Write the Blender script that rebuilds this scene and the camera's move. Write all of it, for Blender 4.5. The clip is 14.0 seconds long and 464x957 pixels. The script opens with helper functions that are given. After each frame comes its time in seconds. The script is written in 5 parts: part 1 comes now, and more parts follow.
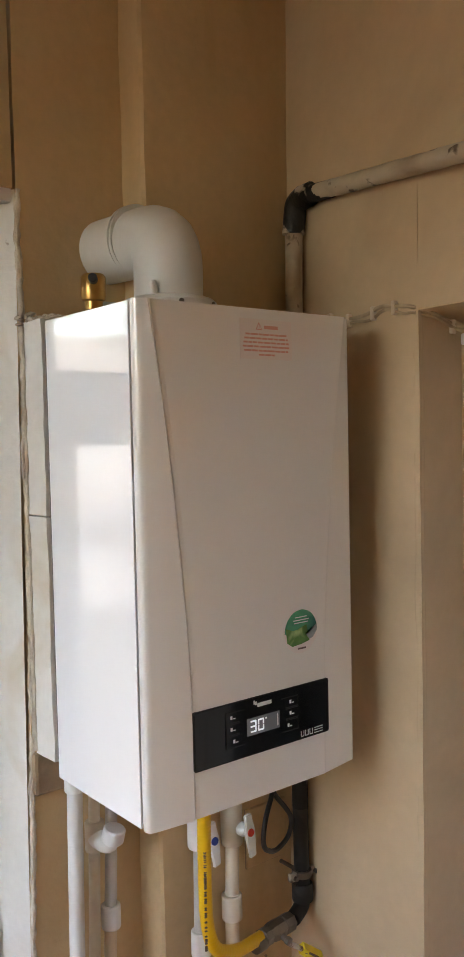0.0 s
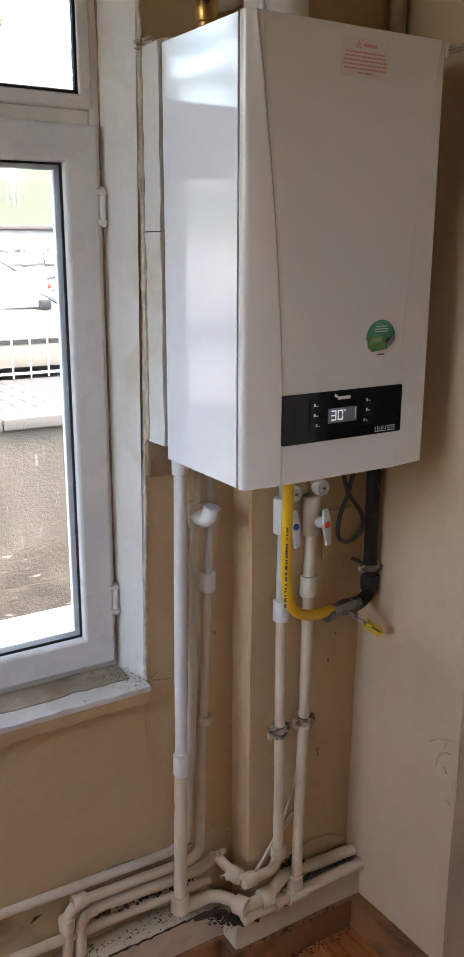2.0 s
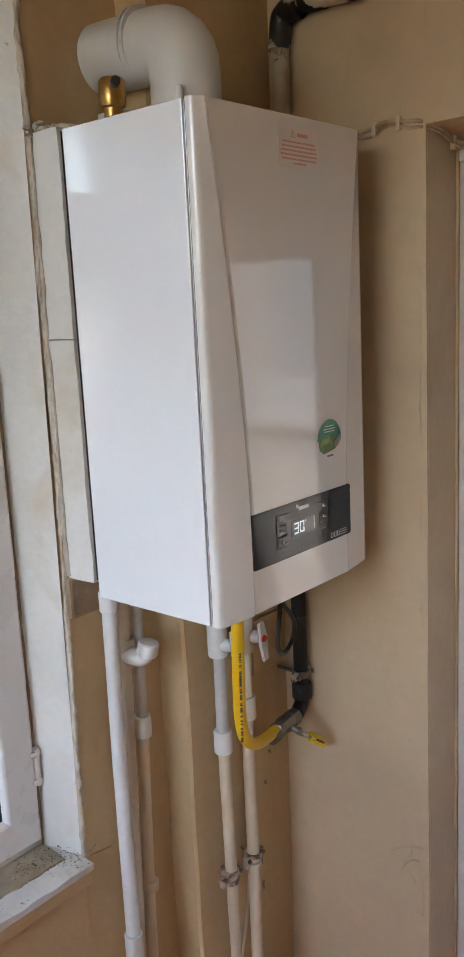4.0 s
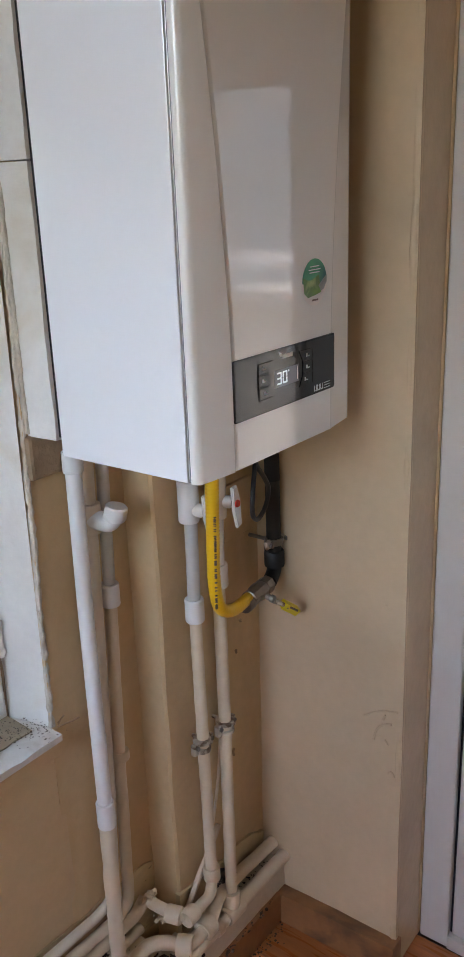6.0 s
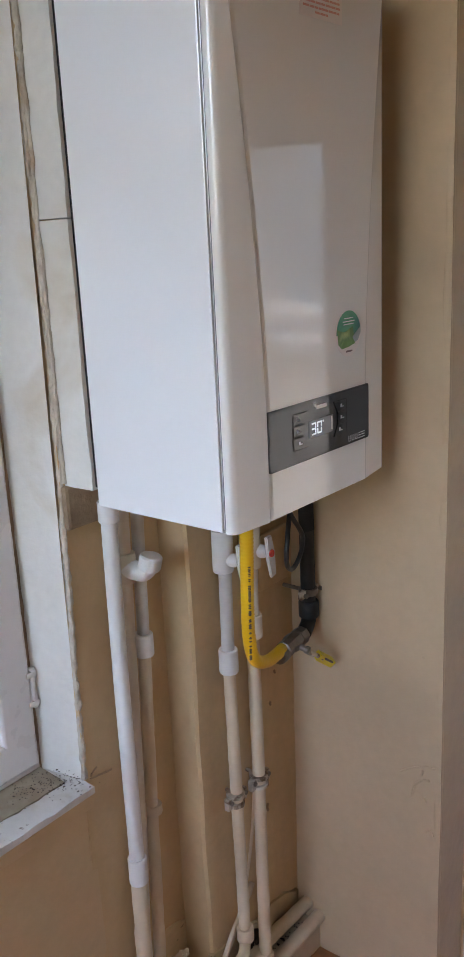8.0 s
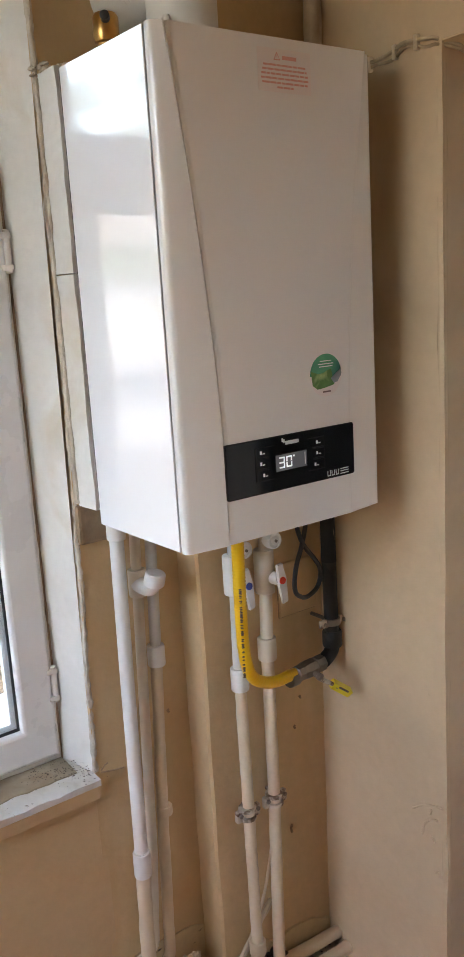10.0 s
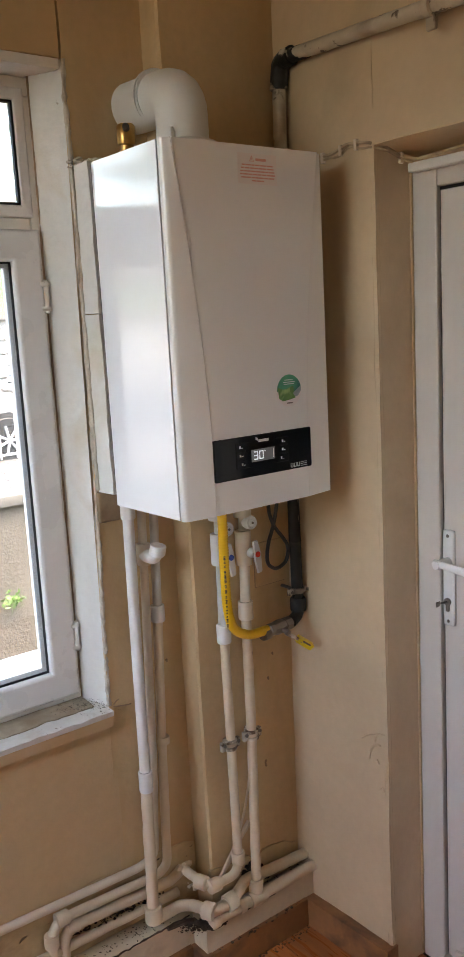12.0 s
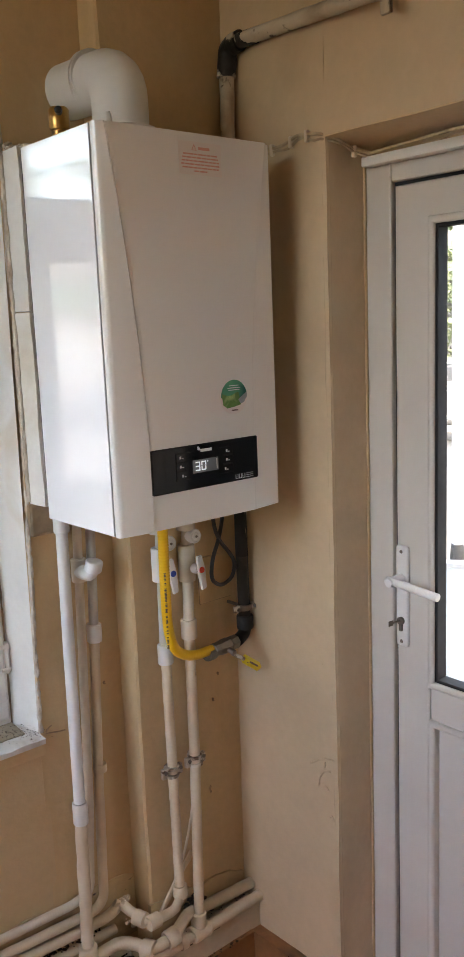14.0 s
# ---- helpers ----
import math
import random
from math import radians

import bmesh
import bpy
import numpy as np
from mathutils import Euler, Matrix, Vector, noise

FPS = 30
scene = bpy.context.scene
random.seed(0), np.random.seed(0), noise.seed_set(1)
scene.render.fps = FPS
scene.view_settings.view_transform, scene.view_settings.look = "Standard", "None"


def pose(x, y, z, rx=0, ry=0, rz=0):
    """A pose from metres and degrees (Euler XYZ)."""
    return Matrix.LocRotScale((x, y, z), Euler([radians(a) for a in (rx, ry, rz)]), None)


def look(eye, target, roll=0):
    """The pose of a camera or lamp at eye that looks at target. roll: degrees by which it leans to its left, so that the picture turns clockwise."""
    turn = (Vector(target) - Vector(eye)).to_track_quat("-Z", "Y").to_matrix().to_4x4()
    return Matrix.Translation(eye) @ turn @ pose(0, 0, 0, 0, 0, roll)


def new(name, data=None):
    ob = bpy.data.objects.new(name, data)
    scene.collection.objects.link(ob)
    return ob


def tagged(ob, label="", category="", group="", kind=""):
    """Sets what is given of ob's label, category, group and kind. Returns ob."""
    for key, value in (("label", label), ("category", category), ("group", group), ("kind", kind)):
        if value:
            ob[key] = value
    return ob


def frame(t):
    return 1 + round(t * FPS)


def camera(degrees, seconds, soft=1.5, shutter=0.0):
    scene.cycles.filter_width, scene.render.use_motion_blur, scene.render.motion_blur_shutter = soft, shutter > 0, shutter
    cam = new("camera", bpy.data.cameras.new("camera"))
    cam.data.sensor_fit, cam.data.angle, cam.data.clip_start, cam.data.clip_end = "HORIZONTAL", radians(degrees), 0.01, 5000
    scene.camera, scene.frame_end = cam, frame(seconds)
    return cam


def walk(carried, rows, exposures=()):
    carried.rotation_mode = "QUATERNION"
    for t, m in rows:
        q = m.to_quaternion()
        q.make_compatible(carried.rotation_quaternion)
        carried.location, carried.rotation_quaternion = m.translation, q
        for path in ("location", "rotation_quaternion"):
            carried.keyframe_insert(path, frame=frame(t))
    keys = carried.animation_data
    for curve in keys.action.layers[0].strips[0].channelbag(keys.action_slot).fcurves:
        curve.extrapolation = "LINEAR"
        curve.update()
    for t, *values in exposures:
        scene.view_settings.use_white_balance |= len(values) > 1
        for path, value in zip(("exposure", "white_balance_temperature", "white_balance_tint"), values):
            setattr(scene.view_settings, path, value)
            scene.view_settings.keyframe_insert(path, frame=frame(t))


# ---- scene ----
cam = camera(30.0, 14.0)
PATH = [
    (0, (-1.05, -1.16, 1.742), (0.192, 0.404, 1.642), -1.2),
    (0.2, (-1.048, -1.285, 1.722), (0.123, 0.332, 1.601), -0.12),
    (0.5, (-1.047, -1.444, 1.687), (0.043, 0.219, 1.467), 0.4),
    (1, (-1.095, -1.553, 1.628), (-0.068, 0.114, 1.219), 0.2),
    (1.5, (-1.123, -1.504, 1.617), (-0.105, 0.139, 1.104), 1.6),
    (2, (-1.174, -1.339, 1.595), (-0.149, 0.299, 1.079), 0.2),
    (2.5, (-1.156, -1.131, 1.615), (-0.198, 0.547, 1.099), -1.7),
    (2.7, (-1.157, -1.038, 1.621), (-0.144, 0.604, 1.096), -2.0),
    (3, (-1.169, -0.937, 1.632), (-0.035, 0.654, 1.204), -2.8),
    (3.2, (-1.204, -0.913, 1.646), (-0.003, 0.643, 1.281), -3.18),
    (3.5, (-1.268, -0.907, 1.659), (0.058, 0.542, 1.285), -3.5),
    (4, (-1.302, -0.979, 1.659), (0.183, 0.303, 1.27), -2.8),
    (6.5, (-1.252, -0.87, 1.571), (0.243, 0.283, 0.911), -2.1),
    (7, (-1.257, -0.877, 1.581), (0.222, 0.317, 0.96), -2.6),
    (7.5, (-1.26, -0.876, 1.585), (0.217, 0.349, 1.021), -3.1),
    (8, (-1.261, -0.88, 1.583), (0.225, 0.35, 1.052), -2.7),
    (8.5, (-1.156, -0.921, 1.559), (0.168, 0.475, 1.011), -3.8),
    (8.7, (-1.083, -0.941, 1.562), (0.19, 0.495, 0.998), -4.26),
    (9, (-1.021, -0.976, 1.569), (0.16, 0.55, 1.044), -4.3),
    (11.5, (-1.315, -1.532, 1.583), (-0.129, 0.039, 1.23), -2.7),
    (12, (-1.364, -1.553, 1.584), (-0.163, 0.007, 1.235), -3.1),
    (12.5, (-1.371, -1.572, 1.574), (-0.161, -0.016, 1.232), -3.1),
    (13, (-1.376, -1.561, 1.575), (-0.127, -0.039, 1.221), -2.6),
    (13.5, (-1.368, -1.566, 1.572), (-0.097, -0.064, 1.214), -2.0),
    (14, (-1.262, -1.481, 1.582), (0.013, 0.02, 1.232), -2.3),
]
EXPOSURE = [(0.0, 2.82, 7750, 10), (0.5, 2.96, 7750, 10), (1.5, 2.78, 7350, 10), (3.0, 2.01, 6550, 10), (3.5, 2.18, 6600, 10), (4.0, 2.66, 7200, 10), (6.5, 2.57, 6900, 10), (8.0, 2.57, 6850, 10), (9.0, 3.02, 7450, 10), (11.5, 2.70, 7500, 10), (12.5, 2.70, 7500, 10), (13.5, 2.76, 7550, 10)]
walk(cam, [(t, look(eye, target, roll)) for t, eye, target, roll in PATH], EXPOSURE)

# ---- light ----
world = bpy.data.worlds.new("sky")
scene.world = world
world.use_nodes = True
wn = world.node_tree.nodes
sky = wn.new("ShaderNodeTexSky")
sky.sky_type, sky.sun_disc = "NISHITA", False
sky.sun_elevation, sky.sun_rotation = radians(71), radians(189)
sky.air_density, sky.dust_density, sky.ozone_density = 1.0, 4.0, 1.0
wn["Background"].inputs["Strength"].default_value = 0.50
world.node_tree.links.new(sky.outputs["Color"], wn["Background"].inputs["Color"])
sun = new("sun", bpy.data.lights.new("sun", "SUN"))
sun.data.energy, sun.data.angle, sun.data.color = 0.2, radians(12), (1.0, 0.95, 0.88)
sun.matrix_world = look((1.0, -3, 9), (1.5, 0, 0))


# ---- materials ----
def surface(name, base, rough=0.5, var=0.12, scale=3.0, fine=40.0, bump=0.15, depth=0.002, metal=0.0, coat=0.0,
            stain=None, stain_scale=5.0, stain_at=0.6, stretch=(1, 1, 1), emit=0.0, second=None, second_at=0.68, random_tint=0.0, along=False, stain_soft=0.14):
    m = bpy.data.materials.new(name)
    m.use_nodes = True
    nt = m.node_tree
    n, l = nt.nodes, nt.links
    p = n["Principled BSDF"]
    tc = n.new("ShaderNodeTexCoord")
    mp = n.new("ShaderNodeMapping")
    mp.inputs["Scale"].default_value = stretch
    l.new(tc.outputs["Object"], mp.inputs["Vector"])

    def nz(sc, detail=4.0, dist=0.0, run=True):
        t = n.new("ShaderNodeTexNoise")
        t.inputs["Scale"].default_value, t.inputs["Detail"].default_value, t.inputs["Distortion"].default_value = sc, detail, dist
        l.new(mp.outputs["Vector"] if run else tc.outputs["Object"], t.inputs["Vector"])
        return t.outputs["Fac"]

    def ramp(fac, a, b):
        r = n.new("ShaderNodeMapRange")
        r.inputs["From Min"].default_value, r.inputs["From Max"].default_value = a, b
        l.new(fac, r.inputs["Value"])
        return r.outputs["Result"]

    def mix(fac, a, b):
        x = n.new("ShaderNodeMix")
        x.data_type = "RGBA"
        l.new(fac, x.inputs["Factor"])
        for k, v in ((6, a), (7, b)):
            if isinstance(v, tuple):
                x.inputs[k].default_value = (*v, 1)
            else:
                l.new(v, x.inputs[k])
        return x.outputs[2]

    lo, hi = tuple(c * (1 - var) for c in base), tuple(min(1, c * (1 + var)) for c in base)
    col = mix(ramp(nz(scale), 0.3, 0.7), lo, hi)
    grain = n.new("ShaderNodeMix")
    grain.data_type, grain.blend_type = "RGBA", "MULTIPLY"
    grain.inputs["Factor"].default_value = min(1, var * 1.2)
    l.new(col, grain.inputs[6])
    g = n.new("ShaderNodeCombineColor")
    gf = nz(fine, 6.0, 0.0, along)
    for k in range(3):
        l.new(gf, g.inputs[k])
    l.new(g.outputs[0], grain.inputs[7])
    col = grain.outputs[2]
    if stain:
        col = mix(ramp(nz(stain_scale, 6.0, 0.6), stain_at - 0.04, stain_at + stain_soft), col, stain)
    if second:
        col = mix(ramp(nz(stain_scale * 5.3, 8.0, 0.3), second_at, second_at + 0.06), col, second)
    if random_tint:
        oi = n.new("ShaderNodeObjectInfo")
        hs = n.new("ShaderNodeHueSaturation")
        l.new(ramp(oi.outputs["Random"], 0, 1), hs.inputs["Value"])
        hs.inputs["Value"].default_value = 1.0
        mr = n.new("ShaderNodeMapRange")
        mr.inputs["To Min"].default_value, mr.inputs["To Max"].default_value = 1 - random_tint, 1 + random_tint
        l.new(oi.outputs["Random"], mr.inputs["Value"])
        l.new(mr.outputs["Result"], hs.inputs["Value"])
        l.new(col, hs.inputs["Color"])
        col = hs.outputs["Color"]
    l.new(col, p.inputs["Base Color"])
    rr = n.new("ShaderNodeMapRange")
    rr.inputs["To Min"].default_value, rr.inputs["To Max"].default_value = max(0.02, rough * 0.85), min(1, rough * 1.15)
    l.new(nz(scale * 4), rr.inputs["Value"])
    l.new(rr.outputs["Result"], p.inputs["Roughness"])
    p.inputs["Metallic"].default_value = metal
    p.inputs["Coat Weight"].default_value = coat
    p.inputs["Coat Roughness"].default_value = 0.06
    if emit:
        p.inputs["Emission Strength"].default_value = emit
        p.inputs["Emission Color"].default_value = (*base, 1)
    if bump:
        b = n.new("ShaderNodeBump")
        b.inputs["Strength"].default_value, b.inputs["Distance"].default_value = bump, depth
        add = n.new("ShaderNodeMath")
        l.new(nz(fine, 6.0, 0.0, along), add.inputs[0])
        l.new(nz(scale * 2.2, 3.0, 0.0, along), add.inputs[1])
        l.new(add.outputs[0], b.inputs["Height"])
        l.new(b.outputs["Normal"], p.inputs["Normal"])
    return m


def clear_glass(name, tint=(0.97, 0.98, 0.98)):
    m = bpy.data.materials.new(name)
    m.use_nodes = True
    n, l = m.node_tree.nodes, m.node_tree.links
    n.remove(n["Principled BSDF"])
    t, g, x, f = (n.new("ShaderNode" + k) for k in ("BsdfTransparent", "BsdfGlossy", "MixShader", "Fresnel"))
    t.inputs["Color"].default_value = (*tint, 1)
    g.inputs["Roughness"].default_value = 0.02
    f.inputs["IOR"].default_value = 1.5
    l.new(f.outputs[0], x.inputs[0])
    l.new(t.outputs[0], x.inputs[1])
    l.new(g.outputs[0], x.inputs[2])
    l.new(x.outputs[0], n["Material Output"].inputs["Surface"])
    return m


CREAM = surface("cream_wall_paint", (0.69, 0.50, 0.285), 0.5, 0.12, 1.6, 60, 0.35, 0.003, stain=(0.50, 0.315, 0.135), stain_scale=2.2, stain_at=0.54, stain_soft=0.22,
                second=(0.36, 0.24, 0.14), second_at=0.74)
STREAK = surface("cream_paint_with_vertical_streaks", (0.70, 0.505, 0.285), 0.62, 0.14, 2.5, 60, 0.35, 0.003, stain=(0.50, 0.32, 0.15), stain_scale=4.0, stain_soft=0.26,
                 stain_at=0.50, stretch=(1.3, 1.3, 0.32), second=(0.40, 0.26, 0.14), second_at=0.76)
WALL_B = surface("satin_cream_wall_paint", (0.69, 0.525, 0.345), 0.25, 0.10, 2.0, 45, 0.3, 0.003, stain=(0.52, 0.40, 0.265), stain_scale=3.0, stain_at=0.56, stain_soft=0.22,
                 second=(0.38, 0.27, 0.17), second_at=0.78)
REVEAL = surface("off_white_reveal_paint", (0.80, 0.775, 0.72), 0.5, 0.10, 3.0, 70, 0.5, 0.003, stain=(0.66, 0.59, 0.48), stain_scale=6, stain_at=0.62,
                 second=(0.30, 0.22, 0.15), second_at=0.76)
# colour of the unseen walls, chosen for the warm light they bounce back
OCHRE_BOUNCE = surface("ochre_bounce_paint", (0.55, 0.435, 0.29), 0.6, 0.1, 2, 60, 0.3)
CEIL = surface("white_ceiling_paint", (0.72, 0.66, 0.55), 0.7, 0.08, 2, 60, 0.3)
PLASTER = surface("broken_plaster", (0.66, 0.59, 0.48), 0.9, 0.2, 20, 120, 0.8, 0.004, stain=(0.44, 0.34, 0.25), stain_scale=18, stain_at=0.58)
RAW = surface("bare_brown_plaster", (0.42, 0.30, 0.19), 0.9, 0.25, 14, 90, 0.6, 0.003)
SILL = surface("dirty_white_sill_paint", (0.74, 0.72, 0.68), 0.45, 0.10, 8, 80, 0.4, 0.003, stain=(0.56, 0.51, 0.44), stain_scale=12, stain_at=0.56,
               second=(0.20, 0.15, 0.11), second_at=0.66)
SILL_OUT = surface("white_outer_sill_paint", (0.80, 0.80, 0.78), 0.5, 0.05, 4, 60, 0.1, 0.001)
PVC = surface("white_pvc", (0.80, 0.79, 0.77), 0.28, 0.04, 3, 60, 0.05, 0.001, stain=(0.66, 0.60, 0.50), stain_scale=4, stain_at=0.70)
PVC_OLD = surface("yellowed_pvc_frame", (0.76, 0.73, 0.67), 0.36, 0.06, 5, 60, 0.1, 0.001, stain=(0.62, 0.54, 0.42), stain_scale=8, stain_at=0.66)
DOOR_PVC = surface("grey_white_door_pvc", (0.67, 0.63, 0.58), 0.32, 0.04, 3, 60, 0.05, 0.001)
# rubber of the seals, also the painted shade behind the boiler
RUBBER_AND_SHADE = surface("black_rubber_and_gap_shade", (0.010, 0.010, 0.011), 0.75, 0.1, 20, 80, 0.1)
ENAMEL = surface("white_enamel", (0.90, 0.90, 0.905), 0.10, 0.01, 1.2, 90, 0.05, 0.0006, coat=1.0)
COVER = surface("white_gloss_cover", (0.87, 0.85, 0.815), 0.10, 0.015, 2, 300, 0.02, 0.0005, coat=0.6)
SEAM = surface("grey_seam", (0.13, 0.135, 0.155), 0.4, 0.05)
PANEL = surface("black_gloss_panel", (0.012, 0.013, 0.015), 0.07, 0.1, 3, 200, 0.0)
PANEL_EDGE = surface("black_button", (0.006, 0.006, 0.007), 0.25, 0.1)
LCD = surface("grey_display", (0.15, 0.16, 0.18), 0.15, 0.05, 4, 80, 0.0, emit=0.015)
DIGIT = surface("lit_digits", (0.85, 0.93, 1.0), 0.4, 0.0, emit=0.07)
PRINT = surface("grey_white_print", (0.75, 0.75, 0.75), 0.5, 0.0)
PAPER = surface("pale_pink_sticker_film", (0.80, 0.73, 0.69), 0.3, 0.02)
RED_INK = surface("red_ink", (0.72, 0.36, 0.29), 0.5, 0.1)
DARK_INK = surface("dark_ink", (0.16, 0.10, 0.09), 0.5, 0.1)
STICK_TEAL = surface("teal_print", (0.05, 0.22, 0.18), 0.25, 0.25, 18, 80, 0.0, stain=(0.10, 0.38, 0.20), stain_scale=20, stain_at=0.55)
STICK_GREEN = surface("grass_green_print", (0.15, 0.32, 0.09), 0.25, 0.25, 40, 120, 0.0, stain=(0.45, 0.62, 0.25), stain_scale=30, stain_at=0.58)
STICK_GREY = surface("grey_print", (0.34, 0.40, 0.40), 0.3, 0.2, 60)
FLUE = surface("white_plastic_flue", (0.76, 0.75, 0.72), 0.32, 0.05, 4, 60, 0.08, 0.001)
BRASS = surface("brass", (0.62, 0.36, 0.12), 0.3, 0.2, 20, 80, 0.15, 0.001, metal=1.0)
PPR = surface("white_plastic_pipe", (0.76, 0.75, 0.73), 0.4, 0.06, 10, 80, 0.1, 0.001, stain=(0.55, 0.45, 0.34), stain_scale=14, stain_at=0.68)
PPR_CREAM = surface("cream_white_plastic_pipe", (0.70, 0.62, 0.50), 0.42, 0.08, 6, 80, 0.2, 0.001, stain=(0.58, 0.48, 0.34), stain_scale=7, stain_at=0.60)
WIRE = surface("dirty_cream_cable", (0.62, 0.49, 0.31), 0.6, 0.2, 12, 80, 0.4, 0.002, stain=(0.28, 0.19, 0.12), stain_scale=16, stain_at=0.55)
PPR_GREY = surface("grey_plastic_pipe", (0.58, 0.57, 0.55), 0.4, 0.08, 10, 80, 0.1, 0.001, stain=(0.45, 0.37, 0.28), stain_scale=12, stain_at=0.64)
PAINTED = surface("cream_painted_pipe", (0.72, 0.60, 0.44), 0.42, 0.10, 6, 70, 0.5, 0.003, stain=(0.60, 0.47, 0.31), stain_scale=6, stain_at=0.56, stain_soft=0.2,
                  second=(0.38, 0.27, 0.17), second_at=0.72)
YELLOW = surface("yellow_hose", (0.85, 0.50, 0.015), 0.38, 0.06, 12, 60, 0.1, 0.001)
YELLOW_TAG = surface("yellow_sleeve", (0.80, 0.62, 0.03), 0.4, 0.06)
STEEL = surface("dull_steel", (0.27, 0.24, 0.21), 0.42, 0.25, 20, 90, 0.3, 0.001, metal=0.9)
CLAMP = surface("painted_steel_clamp", (0.62, 0.55, 0.45), 0.5, 0.2, 30, 90, 0.4, 0.001, metal=0.1, stain=(0.16, 0.10, 0.06), stain_scale=40, stain_at=0.56, stain_soft=0.05)
TAR = surface("black_tarred_pipe", (0.010, 0.009, 0.008), 0.55, 0.3, 14, 60, 0.5, 0.003, stain=(0.05, 0.035, 0.025), stain_scale=12, stain_at=0.6)
TAR_CHIP = surface("black_pipe_with_flaking_paint", (0.014, 0.012, 0.010), 0.7, 0.3, 14, 60, 0.6, 0.003, stain=(0.55, 0.47, 0.37), stain_scale=16,
                   stain_at=0.60, stain_soft=0.015, stretch=(1, 1, 0.45))
TAR_SPECK = surface("black_tar_with_paint_specks", (0.018, 0.015, 0.013), 0.45, 0.3, 14, 60, 0.8, 0.004, stain=(0.50, 0.43, 0.34), stain_scale=24, stain_at=0.62, stain_soft=0.01)
WHITE_PIPE = surface("white_painted_gas_pipe", (0.60, 0.52, 0.40), 0.5, 0.12, 10, 60, 0.6, 0.003, stain=(0.30, 0.21, 0.13), stain_scale=10, stain_at=0.52,
                     second=(0.12, 0.085, 0.06), second_at=0.62, stretch=(1, 0.6, 0.5))
CABLE = surface("black_cable", (0.02, 0.02, 0.022), 0.4, 0.1)
BLUE_DOT = surface("blue_dot", (0.02, 0.06, 0.35), 0.4, 0.0)
RED_DOT = surface("red_dot", (0.75, 0.06, 0.03), 0.4, 0.0)
FLOORM = surface("orange_brown_floorboard", (0.50, 0.17, 0.05), 0.28, 0.22, 3, 50, 0.15, 0.001, stretch=(8, 0.6, 1), along=True, stain=(0.22, 0.08, 0.03), stain_scale=6,
                 stain_at=0.62, random_tint=0.12)
SKIRT = surface("worn_brown_skirting", (0.34, 0.155, 0.06), 0.55, 0.25, 5, 60, 0.4, 0.002, stain=(0.10, 0.055, 0.03), stain_scale=8, stain_at=0.56)
SOOT = surface("black_dirt", (0.075, 0.05, 0.033), 0.95, 0.4, 30, 120, 0.8, 0.004)
PLINTH = surface("white_painted_plinth", (0.68, 0.58, 0.43), 0.5, 0.14, 6, 60, 0.5, 0.003, stain=(0.46, 0.33, 0.20), stain_scale=8, stain_at=0.62,
                 second=(0.10, 0.07, 0.05), second_at=0.72)
CONCRETE = surface("weathered_concrete", (0.105, 0.090, 0.073), 0.95, 0.22, 1.2, 22, 0.7, 0.02, stain=(0.075, 0.066, 0.052), stain_scale=2.2, stain_at=0.54,
                   stretch=(2.0, 1, 0.28), second=(0.22, 0.20, 0.17), second_at=0.66)
ROUGHSTONE = surface("rough_cast_footing", (0.085, 0.070, 0.055), 0.95, 0.3, 2.0, 26, 0.9, 0.025, stain=(0.045, 0.038, 0.028), stain_scale=2.2, stain_at=0.54, stretch=(0.5, 1, 1.8), second=(0.24, 0.215, 0.18), second_at=0.64)
COPING = surface("pale_concrete_coping", (0.10, 0.094, 0.084), 0.9, 0.16, 2, 25, 0.4, 0.005, stain=(0.09, 0.082, 0.07), stain_scale=4, stain_at=0.56)
PAVE = surface("grey_paving", (0.07, 0.066, 0.062), 0.9, 0.15, 2, 25, 0.4, 0.005, random_tint=0.12)
ASPHALT = surface("asphalt", (0.07, 0.07, 0.07), 0.9, 0.15, 1, 60, 0.4, 0.005)
GRASS = surface("grass_blades", (0.05, 0.082, 0.026), 0.7, 0.35, 1.5, 20, 0.0)
WEED = surface("fresh_green_leaf", (0.12, 0.21, 0.055), 0.6, 0.25, 20, 60, 0.0)
SOIL = surface("garden_soil", (0.052, 0.044, 0.031), 0.95, 0.35, 2, 25, 0.8, 0.03, stain=(0.032, 0.042, 0.019), stain_scale=2, stain_at=0.5)
BANK = surface("grass_bank", (0.045, 0.066, 0.026), 0.9, 0.22, 0.8, 14, 0.8, 0.05, stain=(0.10, 0.105, 0.06), stain_scale=0.7, stain_at=0.55)
DRY_BANK = surface("dry_earth_slope", (0.115, 0.10, 0.082), 0.95, 0.25, 0.5, 8, 0.8, 0.06, stain=(0.07, 0.068, 0.045), stain_scale=0.5, stain_at=0.56, second=(0.18, 0.16, 0.135), second_at=0.6)
BARK = surface("grey_brown_bark", (0.125, 0.118, 0.11), 0.95, 0.35, 6, 40, 1.0, 0.02, stretch=(2, 2, 0.5), along=True, stain=(0.05, 0.04, 0.034), stain_scale=9, stain_at=0.5)
LEAF = surface("pine_foliage", (0.17, 0.19, 0.09), 0.7, 0.3, 4, 20, 0.0)
IRIS = surface("blue_green_leaf", (0.065, 0.115, 0.09), 0.5, 0.2, 6, 30, 0.0)
